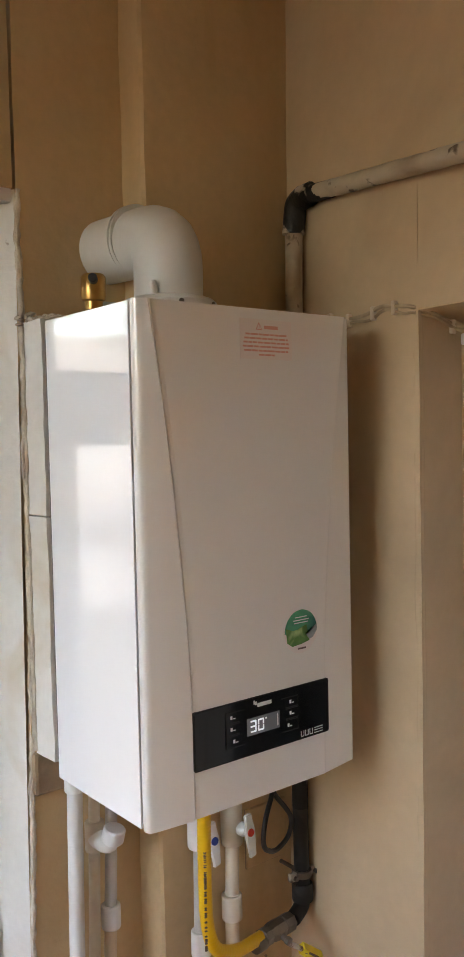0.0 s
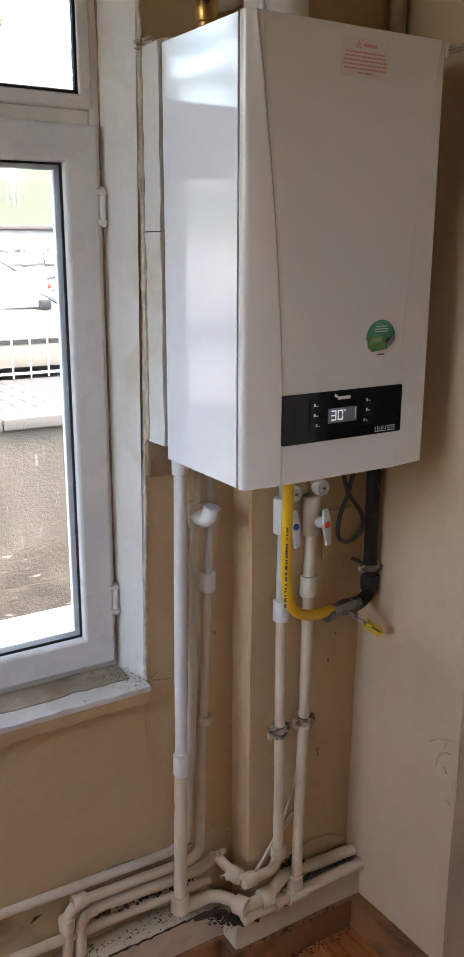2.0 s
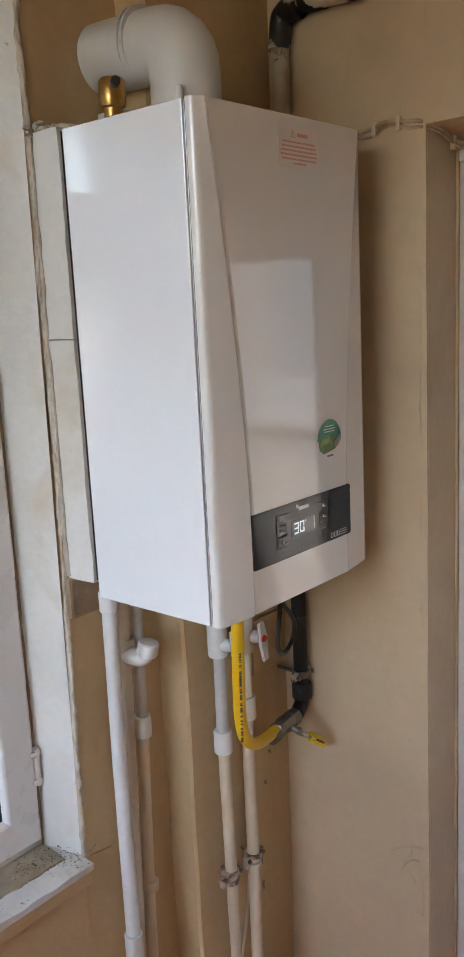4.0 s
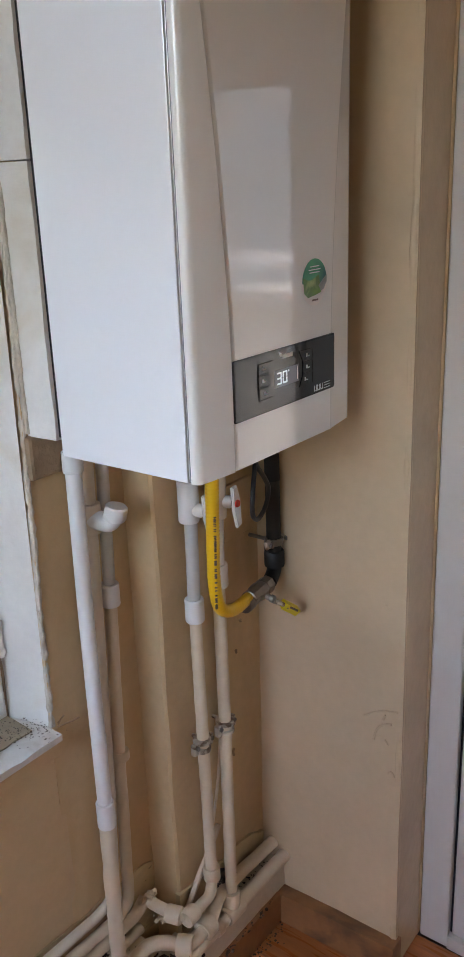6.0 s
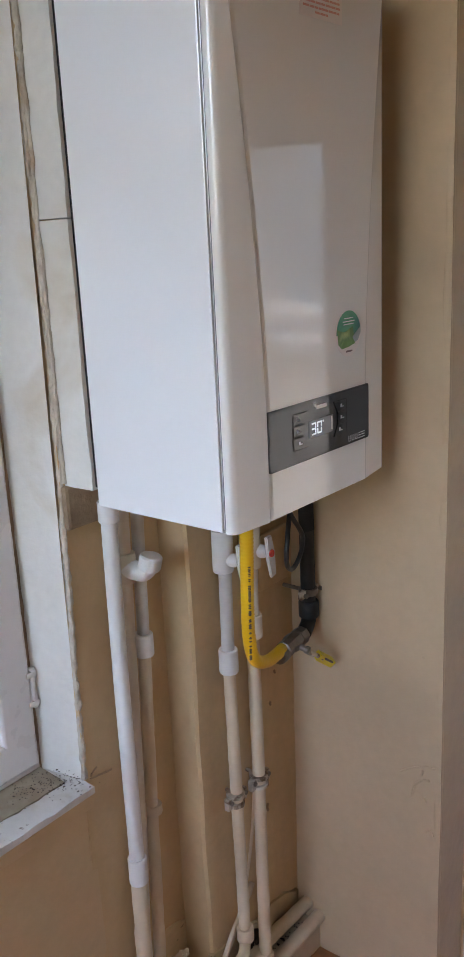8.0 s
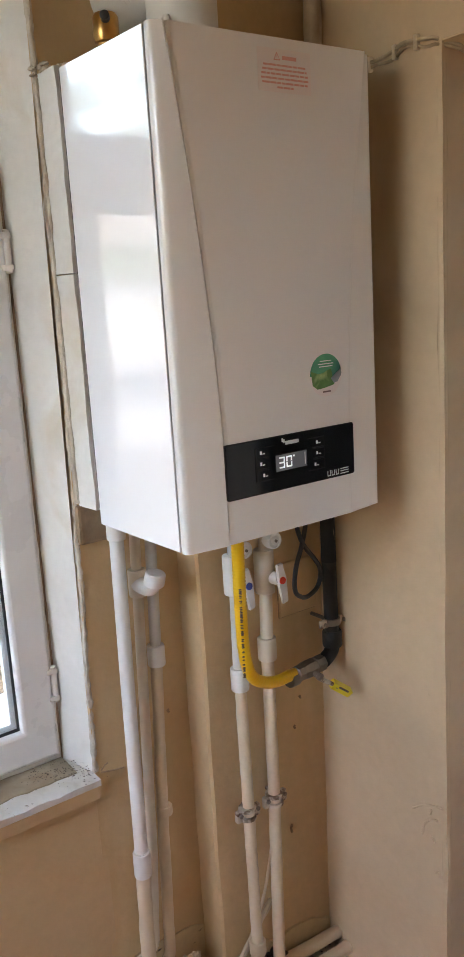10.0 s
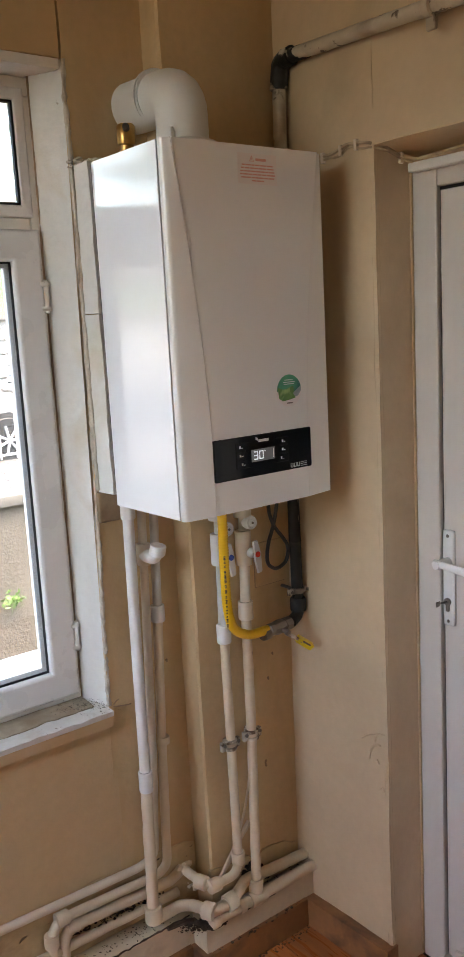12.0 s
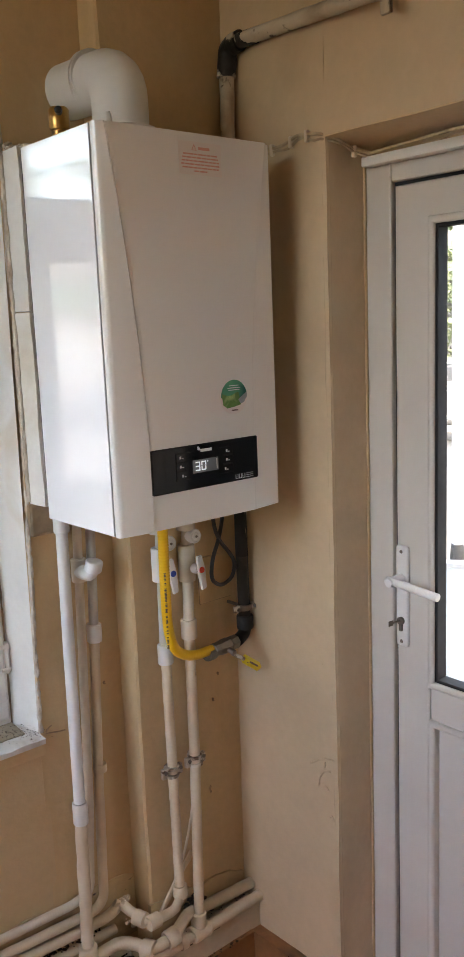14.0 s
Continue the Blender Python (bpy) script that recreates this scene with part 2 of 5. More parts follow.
CAR_BEIGE = surface("champagne_car_paint", (0.30, 0.275, 0.225), 0.2, 0.03, 2, 200, 0.0, metal=0.3, coat=1.0)
CAR_WHITE = surface("white_car_paint", (0.78, 0.78, 0.78), 0.2, 0.02, 2, 200, 0.0, coat=1.0)
CAR_SILVER = surface("silver_car_paint", (0.55, 0.56, 0.58), 0.22, 0.03, 2, 200, 0.0, metal=0.5, coat=1.0)
CAR_GLASS = surface("dark_car_glass", (0.08, 0.10, 0.11), 0.05, 0.05, 2, 100, 0.0, coat=1.0)
TYRE = surface("tyre_rubber", (0.02, 0.02, 0.02), 0.7, 0.1)
RIM = surface("alloy_rim", (0.6, 0.6, 0.62), 0.3, 0.05, metal=0.8)
TAIL = surface("red_lamp_glass", (0.5, 0.03, 0.02), 0.15, 0.05)
RAIL = surface("white_painted_rail", (0.75, 0.75, 0.74), 0.5, 0.06)
STONEW = surface("whitewashed_stone", (0.34, 0.33, 0.31), 0.9, 0.15, 3, 25, 0.6, 0.02, random_tint=0.15)
MORTAR = surface("wall_mortar", (0.30, 0.29, 0.27), 0.95, 0.15, 3, 25, 0.6, 0.02)
FACADE = surface("outside_render", (0.34, 0.32, 0.29), 0.9, 0.1, 1, 25, 0.3)
TILE = surface("pale_balcony_tile", (0.42, 0.41, 0.39), 0.4, 0.08, 3, 40, 0.1)
PLASTIC_W = surface("translucent_white_sheet", (0.42, 0.47, 0.50), 0.35, 0.05, 2, 40, 0.1)
ALU = surface("grey_metal_pole", (0.50, 0.52, 0.54), 0.35, 0.08, 5, 60, 0.1, metal=0.5)
GLASS = clear_glass("window_glass")


# ---- mesh helpers ----
def finish(bm, smooth=True, angle=35):
    bmesh.ops.recalc_face_normals(bm, faces=bm.faces)
    for f in bm.faces:
        f.smooth = smooth
    if smooth:
        lim = radians(angle)
        for e in bm.edges:
            if len(e.link_faces) == 2:
                a, b = (f.calc_area() for f in e.link_faces)
                if e.calc_face_angle(0) > lim or max(a, b) > 12 * min(a, b):
                    e.smooth = False
    return bm


def part(name, bm, material, parent=None, label=""):
    """Links a bmesh as one mesh object, under a thing or a part where one is given."""
    me = bpy.data.meshes.new(name)
    finish(bm)
    bm.to_mesh(me)
    bm.free()
    me.materials.append(material)
    ob = new(name, me)
    if parent:
        ob.parent = parent
        ob.matrix_parent_inverse = parent.matrix_world.inverted()
    return tagged(ob, label) if label else ob


def empty(name, at=(0, 0, 0)):
    ob = new(name)
    ob.empty_display_size = 0.05
    ob.matrix_world = Matrix.Translation(at)
    return ob


def structure(name, bm, material, label, category="wall"):
    return tagged(part(name, bm, material), label, category, kind="structure")


def box(lo, hi, bevel=0.0, seg=2, bm=None):
    bm = bm or bmesh.new()
    vs = [bm.verts.new((x, y, z)) for x in (lo[0], hi[0]) for y in (lo[1], hi[1]) for z in (lo[2], hi[2])]
    fs = [bm.faces.new([vs[i] for i in q]) for q in ((0, 1, 3, 2), (4, 6, 7, 5), (0, 4, 5, 1), (2, 3, 7, 6), (0, 2, 6, 4), (1, 5, 7, 3))]
    if bevel:
        es = list({e for f in fs for e in f.edges})
        bmesh.ops.bevel(bm, geom=es, offset=bevel, segments=seg, affect="EDGES", profile=0.5)
    return bm


def prism(outline, z0, z1, bm=None):
    """An upright prism over an outline in x and y."""
    bm = bm or bmesh.new()
    a = [bm.verts.new((x, y, z0)) for x, y in outline]
    b = [bm.verts.new((x, y, z1)) for x, y in outline]
    bm.faces.new(a)
    bm.faces.new(b)
    for i in range(len(a)):
        j = (i + 1) % len(a)
        bm.faces.new((a[i], a[j], b[j], b[i]))
    return bm


def rounded(points, r, steps=6):
    """The points of a line with its corners rounded."""
    pts = [Vector(p) for p in points]
    out = [pts[0]]
    for a, b, c in zip(pts, pts[1:], pts[2:]):
        u, v = (a - b), (c - b)
        k = min(r, u.length * 0.49, v.length * 0.49)
        p, q = b + u.normalized() * k, b + v.normalized() * k
        for i in range(steps + 1):
            t = i / steps
            out.append(p * (1 - t) ** 2 + b * 2 * t * (1 - t) + q * t ** 2)
    out.append(pts[-1])
    return out


def tube(points, r, seg=14, corner=0.0, bm=None, wobble=0.0, radii=None, caps=True, freq=45):
    pts = rounded(points, corner) if corner else [Vector(p) for p in points]
    if wobble:
        fine = []
        for a, b in zip(pts, pts[1:]):
            k = max(1, int((b - a).length / 0.02))
            fine += [a.lerp(b, i / k) for i in range(k)]
        pts = fine + [pts[-1]]
    bm = bm or bmesh.new()
    rings, side = [], None
    for i, p in enumerate(pts):
        d = (pts[min(i + 1, len(pts) - 1)] - pts[max(i - 1, 0)]).normalized()
        if side is None:
            side = d.cross(Vector((0.31, 0.2, 1)) if abs(d.z) < 0.9 else Vector((1, 0.1, 0))).normalized()
        side = (side - d * side.dot(d)).normalized()
        up = d.cross(side)
        rad = radii[i] if radii else r
        ring = []
        for k in range(seg):
            a = 2 * math.pi * k / seg
            o = side * math.cos(a) + up * math.sin(a)
            rr = rad * (1 + wobble * noise.noise((p + o * rad) * freq)) if wobble else rad
            ring.append(bm.verts.new(p + o * rr))
        rings.append(ring)
    for a, b in zip(rings, rings[1:]):
        for k in range(seg):
            bm.faces.new((a[k], a[(k + 1) % seg], b[(k + 1) % seg], b[k]))
    if caps:
        bm.faces.new(rings[0])
        bm.faces.new(rings[-1][::-1])
    return bm


def lathe(profile, at=(0, 0, 0), axis=(0, 0, 1), seg=20, bm=None):
    """A turned body: (radius, height) pairs along an axis from a point."""
    bm = bm or bmesh.new()
    m = Matrix.Translation(at) @ Vector((0, 0, 1)).rotation_difference(Vector(axis)).to_matrix().to_4x4()
    rings = [[bm.verts.new(m @ Vector((r * math.cos(2 * math.pi * k / seg), r * math.sin(2 * math.pi * k / seg), h))) for k in range(seg)] for r, h in profile]
    for a, b in zip(rings, rings[1:]):
        for k in range(seg):
            bm.faces.new((a[k], a[(k + 1) % seg], b[(k + 1) % seg], b[k]))
    bm.faces.new(rings[0])
    bm.faces.new(rings[-1])
    return bm


def lumps(line, size, count, seed, spread=0.004, bm=None, flat=1.0):
    """Small irregular crumbs along a line."""
    rnd = random.Random(seed)
    bm = bm or bmesh.new()
    a, b = Vector(line[0]), Vector(line[1])
    for _ in range(count):
        c = a.lerp(b, rnd.random()) + Vector((rnd.gauss(0, spread), rnd.gauss(0, spread), rnd.gauss(0, spread) * flat))
        s = size * rnd.uniform(0.4, 1.3)
        g = bmesh.ops.create_icosphere(bm, subdivisions=1, radius=s)
        sq = Vector((rnd.uniform(0.6, 1.5), rnd.uniform(0.6, 1.5), rnd.uniform(0.5, 1.6) * max(0.22, min(1, flat))))
        for v in g["verts"]:
            v.co = Vector((v.co.x * sq.x, v.co.y * sq.y, v.co.z * sq.z)) * rnd.uniform(0.75, 1.2) + c
    return bm


def wall_grid(p00, p10, p11, p01, thick, nu, nv, amp, freq=6.0):
    """A hand-plastered slab: a wavy face between four corners, with thickness behind."""
    bm = bmesh.new()
    a, b, c, d = (Vector(p) for p in (p00, p10, p11, p01))
    nrm = (b - a).cross(d - a).normalized()
    front, back = [], []
    for j in range(nv + 1):
        fr, bk = [], []
        for i in range(nu + 1):
            u, v = i / nu, j / nv
            p = (a * (1 - u) + b * u) * (1 - v) + (d * (1 - u) + c * u) * v
            fr.append(bm.verts.new(p + nrm * amp * noise.noise(p * freq)))
            bk.append(bm.verts.new(p - nrm * thick))
        front.append(fr)
        back.append(bk)
    for j in range(nv):
        for i in range(nu):
            bm.faces.new((front[j][i], front[j][i + 1], front[j + 1][i + 1], front[j + 1][i]))
            bm.faces.new((back[j][i], back[j + 1][i], back[j + 1][i + 1], back[j][i + 1]))
    for j in range(nv):
        bm.faces.new((front[j][0], front[j + 1][0], back[j + 1][0], back[j][0]))
        bm.faces.new((front[j][nu], back[j][nu], back[j + 1][nu], front[j + 1][nu]))
    for i in range(nu):
        bm.faces.new((front[0][i], back[0][i], back[0][i + 1], front[0][i + 1]))
        bm.faces.new((front[nv][i], front[nv][i + 1], back[nv][i + 1], back[nv][i]))
    return bm


def text_mesh(name, body, size, m, material, parent, extrude=0.0004):
    cu = bpy.data.curves.new(name, "FONT")
    cu.body, cu.size, cu.extrude, cu.align_x, cu.align_y = body, size, extrude, "CENTER", "CENTER"
    tmp = bpy.data.objects.new(name, cu)
    scene.collection.objects.link(tmp)
    me = bpy.data.meshes.new_from_object(tmp.evaluated_get(bpy.context.evaluated_depsgraph_get()))
    bpy.data.objects.remove(tmp)
    me.transform(m)
    me.materials.clear()
    me.materials.append(material)
    ob = new(name, me)
    ob.parent = parent
    ob.matrix_parent_inverse = parent.matrix_world.inverted()
    return ob


# ---- the room ----
YA, YC, XC = 0.125, 0.060, -0.255          # window wall, column face, column side
X0, Y0, ZC = -2.7, -3.0, 2.72              # far sides of the room, ceiling
XL, XR = -1.72, -0.457                     # window opening on the room side
ZS, ZH = 0.735, 2.135                      # sill and head of the window
T = 0.17                                   # wall thickness

bm = wall_grid((X0, YA, 0), (XL, YA, 0), (XL, YA, ZC), (X0, YA, ZC), T, 10, 20, 0.003)
structure("wall_north_left", bm, CREAM, "cream painted plaster wall beside the window")
bm = wall_grid((XL, YA, 0), (XR, YA, 0), (XR, YA, ZS - 0.02), (XL, YA, ZS - 0.02), T, 24, 14, 0.003)
structure("wall_north_below_window", bm, CREAM, "cream painted plaster wall below the window sill")
bm = wall_grid((XL, YA, ZH), (XR, YA, ZH), (XR, YA, ZC), (XL, YA, ZC), T, 24, 12, 0.003)
structure("wall_north_above_window", bm, CREAM, "cream painted plaster wall above the window")


def lean_edge(bm, reach=0.03):
    """Leans the reveal's edge: the opening widens a little towards the top."""
    for v in bm.verts:
        if XR - reach < v.co.x < XR + reach:
            v.co.x += reveal_lean(v.co.z)
    return bm


def reveal_lean(z):
    return max(-0.012, min(0.006, -0.011 + 0.0235 * (z - 0.74)))


bm = lean_edge(wall_grid((XR, YA, 0), (XC + 0.02, YA, 0), (XC + 0.02, YA, ZC), (XR, YA, ZC), T, 6, 60, 0.004, 9))
structure("wall_north_behind_boiler", bm, STREAK, "streaked cream plaster wall behind the boiler pipes")
bm = wall_grid((XC, YC, 0), (0.09, YC, 0), (0.09, YC, ZC), (XC, YC, ZC), 0.10, 69, 90, 0.004, 7)
for v in bm.verts:
    k = 0.006 - (v.co.x - XC)
    if k > 0 and v.co.y < YC + 0.03:
        v.co.y += 0.006 - math.sqrt(0.006 ** 2 - min(k, 0.0059) ** 2)
structure("wall_column", bm, STREAK, "cream plastered column standing proud of the wall", "column")


YD0, YD1, ZD = -0.272, -0.962, 1.935


# side wall, a little out of square, with the door recess
def wall_b(y, z=1.0):
    """The side wall's face: it leans outward towards the top of the corner."""
    k = min(1.0, max(0.0, (0.2 - y) / (0.2 - YD0)))
    return (0.030 + 0.021 * z) * (1 - k) + 0.036 * k


bm = wall_grid((wall_b(0.2, 0), 0.2, 0), (wall_b(YD0), YD0, 0), (wall_b(YD0), YD0, ZC), (wall_b(0.2, ZC), 0.2, ZC), 0.30, 30, 120, 0.004, 7)
for v in bm.verts:
    if v.co.x < 0.12 and v.co.y > YD0 + 0.002:
        v.co.x += 0.0016 * noise.noise(v.co * 26) - 0.002 * max(0, noise.noise(v.co * 11 + Vector((0, 0, 4)))) ** 2
structure("wall_east", bm, WALL_B, "satin cream plaster wall beside the door, scuffed")
bm = wall_grid((wall_b(YD0), YD0, ZD), (wall_b(YD1), YD1, ZD), (wall_b(YD1), YD1, ZC), (wall_b(YD0), YD0, ZC), 0.30, 24, 18, 0.003, 5)
structure("wall_east_above_door", bm, WALL_B, "cream plaster lintel above the door")
bm = wall_grid((wall_b(YD1), YD1, 0), (wall_b(YD1), Y0, 0), (wall_b(YD1), Y0, ZC), (wall_b(YD1), YD1, ZC), 0.30, 16, 20, 0.003, 5)
structure("wall_east_beyond_door", bm, CREAM, "cream plaster wall beyond the door")
# unseen closing walls; their openings are added and sized to let in fill light
SOUTH = box((X0 - 0.2, Y0 - 0.2, 0), (-2.10, Y0, ZC))
box((-1.84, Y0 - 0.2, 0), (0.45, Y0, ZC), bm=SOUTH)
box((-2.10, Y0 - 0.2, 0), (-1.84, Y0, 1.25), bm=SOUTH)
box((-2.10, Y0 - 0.2, 2.15), (-1.84, Y0, ZC), bm=SOUTH)
structure("wall_south", SOUTH, OCHRE_BOUNCE, "unseen ochre wall with an opening added for fill light")
bm = box((X0 - 0.2, Y0, 0), (X0, -1.05, ZC))
box((X0 - 0.2, 0.0, 0), (X0, YA + T, ZC), bm=bm)
box((X0 - 0.2, -1.05, 2.50), (X0, 0.0, ZC), bm=bm)
box((X0 - 0.2, -1.05, 0), (X0, 0.0, 1.20), bm=bm)
structure("wall_west", bm, OCHRE_BOUNCE, "unseen ochre wall with an opening added for fill light")
structure("ceiling", box((X0 - 0.2, Y0 - 0.2, ZC), (0.5, YA + T, ZC + 0.2)), CEIL, "off-white painted ceiling", "ceiling")

bm = tube([(wall_b(YD0) + 0.0086 + 0.002 * noise.noise(Vector((1, 2, z * 7))), YD0 + 0.0080, z) for z in [0.0 + 1.935 * k / 80 for k in range(81)]], 0.0085, 12, wobble=0.18)
structure("wall_arris", bm, WALL_B, "rounded plaster arris of the door recess", "plaster edge")

# window reveals and sill
WIN_Y = 0.205
bm = lean_edge(prism([(XR, YA + 0.004), (XR + 0.05, YA + T), (-0.47, YA + T), (-0.493, WIN_Y + 0.06), (-0.493, WIN_Y)], ZS, ZH), 0.01)
structure("reveal_right", bm, REVEAL, "splayed off-white window reveal with cracked paint", "window reveal")
bm = box((XL - 0.02, YA + 0.004, ZS), (XL + 0.012, YA + T, ZH))
structure("reveal_left", bm, REVEAL, "off-white window reveal", "window reveal")
bm = box((XL, YA + 0.004, ZH - 0.02), (XR, YA + T, ZH + 0.004))
structure("reveal_head", bm, REVEAL, "off-white window head", "window reveal")
bm = wall_grid((XL, 0.097, ZS - 0.002), (XR - 0.012, 0.097, ZS - 0.002), (XR - 0.010, WIN_Y + 0.02, ZS + 0.004), (XL, WIN_Y + 0.02, ZS + 0.004), 0.012, 60, 8, 0.004, 30)
structure("window_sill", bm, SILL, "white painted sill with dirt in the corner", "window sill")
bm = wall_grid((XL, 0.102, ZS - 0.040), (XR - 0.016, 0.102, ZS - 0.040), (XR - 0.016, 0.099, ZS - 0.015), (XL, 0.099, ZS - 0.015), 0.03, 60, 4, 0.003, 20)
structure("sill_apron", bm, CREAM, "cream painted plaster edge under the sill", "window sill")
SILL_DIRT = surface("brown_dirt_film", (0.46, 0.38, 0.27), 0.7, 0.25, 10, 70, 0.5, 0.003, stain=(0.30, 0.22, 0.14), stain_scale=14, stain_at=0.56)
bm = wall_grid((XL + 0.02, 0.142, ZS + 0.0035), (-0.494, 0.142, ZS + 0.0035), (-0.494, WIN_Y + 0.004, ZS + 0.0075), (XL + 0.02, WIN_Y + 0.004, ZS + 0.0075), 0.003, 90, 8, 0.002, 30)
for v in bm.verts:
    if v.co.y < 0.16:
        v.co.y += 0.009 * noise.noise(Vector((v.co.x * 11, 2, 3))) + 0.004 * noise.noise(Vector((v.co.x * 50, 5, 1)))
structure("sill_dirt_film", bm, SILL_DIRT, "brown film of dirt on the inner sill", "dirt")
bm = wall_grid((XL, WIN_Y + 0.027, 0.806), (-0.495, WIN_Y + 0.027, 0.806), (-0.495, 0.43, 0.796), (XL, 0.43, 0.796), 0.06, 40, 8, 0.001, 8)
structure("outer_sill", bm, SILL_OUT, "broad white painted outer window sill", "window sill")
bm = lumps(((-0.56, 0.185, ZS + 0.006), (-0.475, 0.125, ZS + 0.006)), 0.0012, 330, 4, 0.017, flat=0.3)
tagged(part("sill_debris", bm, SOOT), "dark crumbs and dirt on the window sill corner", "debris", kind="stuff")
bm = tube([(XR + 0.003 + reveal_lean(z) + 0.003 * noise.noise(Vector((0, 3, z * 9))), YA + 0.002, z) for z in [ZS + (ZH - ZS) * k / 320 for k in range(321)]], 0.0052, 10, wobble=0.6, freq=73)
tagged(part("broken_plaster_edge", bm, PLASTER), "rough broken plaster along the reveal edge", "plaster edge", kind="stuff")
bm = tube([(-0.4915 + 0.0015 * noise.noise(Vector((0, 3, z * 9))), WIN_Y - 0.0005, z) for z in [ZS + (ZH - 0.02 - ZS) * k / 60 for k in range(61)]], 0.0028, 8, wobble=0.7)
tagged(part("frame_joint_filler", bm, RAW), "brown cracked filler along the window frame", "joint filler", kind="stuff")
structure("bare_plaster_patch", box((XR + 0.001, YA - 0.012, 1.165), (-0.372, YA + 0.01, 1.236), 0.006), RAW, "bare brown plaster patch under the white board", "plaster patch")

# plinth and skirting
bm = wall_grid((X0, 0.058, 0.06), (-0.318, 0.058, 0.06), (-0.318, 0.058, 0.165), (X0, 0.058, 0.165), 0.068, 60, 4, 0.004, 18)
structure("plinth_left", bm, PLINTH, "white painted plaster ledge under the pipes", "plinth")
bm = wall_grid((-0.318, 0.004, 0.06), (0.05, 0.004, 0.06), (0.05, 0.004, 0.142), (-0.318, 0.004, 0.142), 0.075, 14, 4, 0.003, 18)
structure("plinth_column", bm, PLINTH, "white painted ledge round the column foot", "plinth")
structure("baseboard_north", box((X0, 0.046, 0), (-0.330, 0.072, 0.085), 0.003), SKIRT, "worn brown wooden skirting board", "skirting")
structure("baseboard_column_side", box((-0.330, -0.006, 0), (-0.305, 0.072, 0.082), 0.003), SKIRT, "worn brown wooden skirting board", "skirting")
structure("baseboard_column", box((-0.305, -0.006, 0), (0.006, 0.02, 0.080), 0.003), SKIRT, "worn brown wooden skirting board with black dirt", "skirting")
bm = prism([(0.004, 0.02), (0.006, -0.1), (0.012, YD0 - 0.006), (0.05, YD0 - 0.006), (0.09, 0.02)], 0, 0.078)
structure("baseboard_east", bm, SKIRT, "worn brown wooden skirting board", "skirting")
bm = lumps(((-0.30, -0.012, 0.004), (-0.01, -0.012, 0.004)), 0.0024, 150, 21, 0.011, flat=0.1)
lumps(((-0.30, -0.004, 0.082), (-0.02, -0.004, 0.082)), 0.003, 40, 22, 0.004, bm=bm, flat=0.4)
lumps(((-0.36, 0.045, 0.150), (-0.285, 0.012, 0.150)), 0.0022, 180, 23, 0.012, bm=bm, flat=0.1)
tagged(part("floor_dirt", bm, SOOT), "black dirt gathered along the skirting", "dirt", kind="stuff")

# floor boards
floor = structure("floor", box((X0 - 0.1, Y0 - 0.1, -0.12), (0.5, YA + 0.1, -0.012)), SOOT, "orange-brown floorboards", "floor")
rnd = random.Random(3)
bw = 0.12
for k in range(int((0.15 - X0) / bw) + 1):
    x = 0.148 - bw * (k + 1)
    y = YA - 0.02
    while y > Y0:
        e = max(Y0, y - rnd.uniform(0.9, 1.6))
        bm = box((x + 0.001, e + 0.001, -0.012), (x + bw - 0.001, y - 0.001, rnd.uniform(-0.001, 0.0)), 0.0015, 1)
        part("floorboard", bm, FLOORM, floor)
        y = e


# ---- window ----
def bar(lo, hi, r=0.006):
    return box(lo, hi, r, 3)


def ring_frame(name, x0, x1, z0, z1, w, y0, y1, material, parent, bev=0.006, label=""):
    """Four mitred bars in an upright plane facing the room."""
    bm = bmesh.new()
    o = [(x0, z0), (x1, z0), (x1, z1), (x0, z1)]
    i = [(x0 + w, z0 + w), (x1 - w, z0 + w), (x1 - w, z1 - w), (x0 + w, z1 - w)]
    for a in range(4):
        b = (a + 1) % 4
        q = [o[a], o[b], i[b], i[a]]
        f = [bm.verts.new((x, y0, z)) for x, z in q]
        g = [bm.verts.new((x, y1, z)) for x, z in q]
        bm.faces.new(f)
        bm.faces.new(g)
        for k in range(4):
            bm.faces.new((f[k], f[(k + 1) % 4], g[(k + 1) % 4], g[k]))
    es = [e for e in bm.edges if abs(e.verts[0].co.y - y0) < 1e-6 and abs(e.verts[1].co.y - y0) < 1e-6
          and min(abs(e.verts[0].co.x - e.verts[1].co.x), abs(e.verts[0].co.z - e.verts[1].co.z)) < 1e-6]
    bmesh.ops.bevel(bm, geom=es, offset=bev, segments=3, affect="EDGES", profile=0.5)
    return part(name, bm, material, parent, label)


window = tagged(empty("window_1", (-1.0, WIN_Y, ZS)), "white PVC window with a fixed light over opening sashes", "window", kind="structure")
FX0, FX1, FZ0, FZ1 = XL + 0.012, -0.490, ZS + 0.002, ZH - 0.022
part("window_frame", box((FX0, WIN_Y, FZ0), (FX1, WIN_Y + 0.06, FZ0 + 0.038), 0.004), PVC_OLD, window)
part("window_frame", box((FX0, WIN_Y, FZ1 - 0.038), (FX1, WIN_Y + 0.06, FZ1), 0.004), PVC_OLD, window)
part("window_frame", box((FX1 - 0.022, WIN_Y, FZ0 + 0.038), (FX1, WIN_Y + 0.06, FZ1 - 0.038), 0.004), PVC_OLD, window)
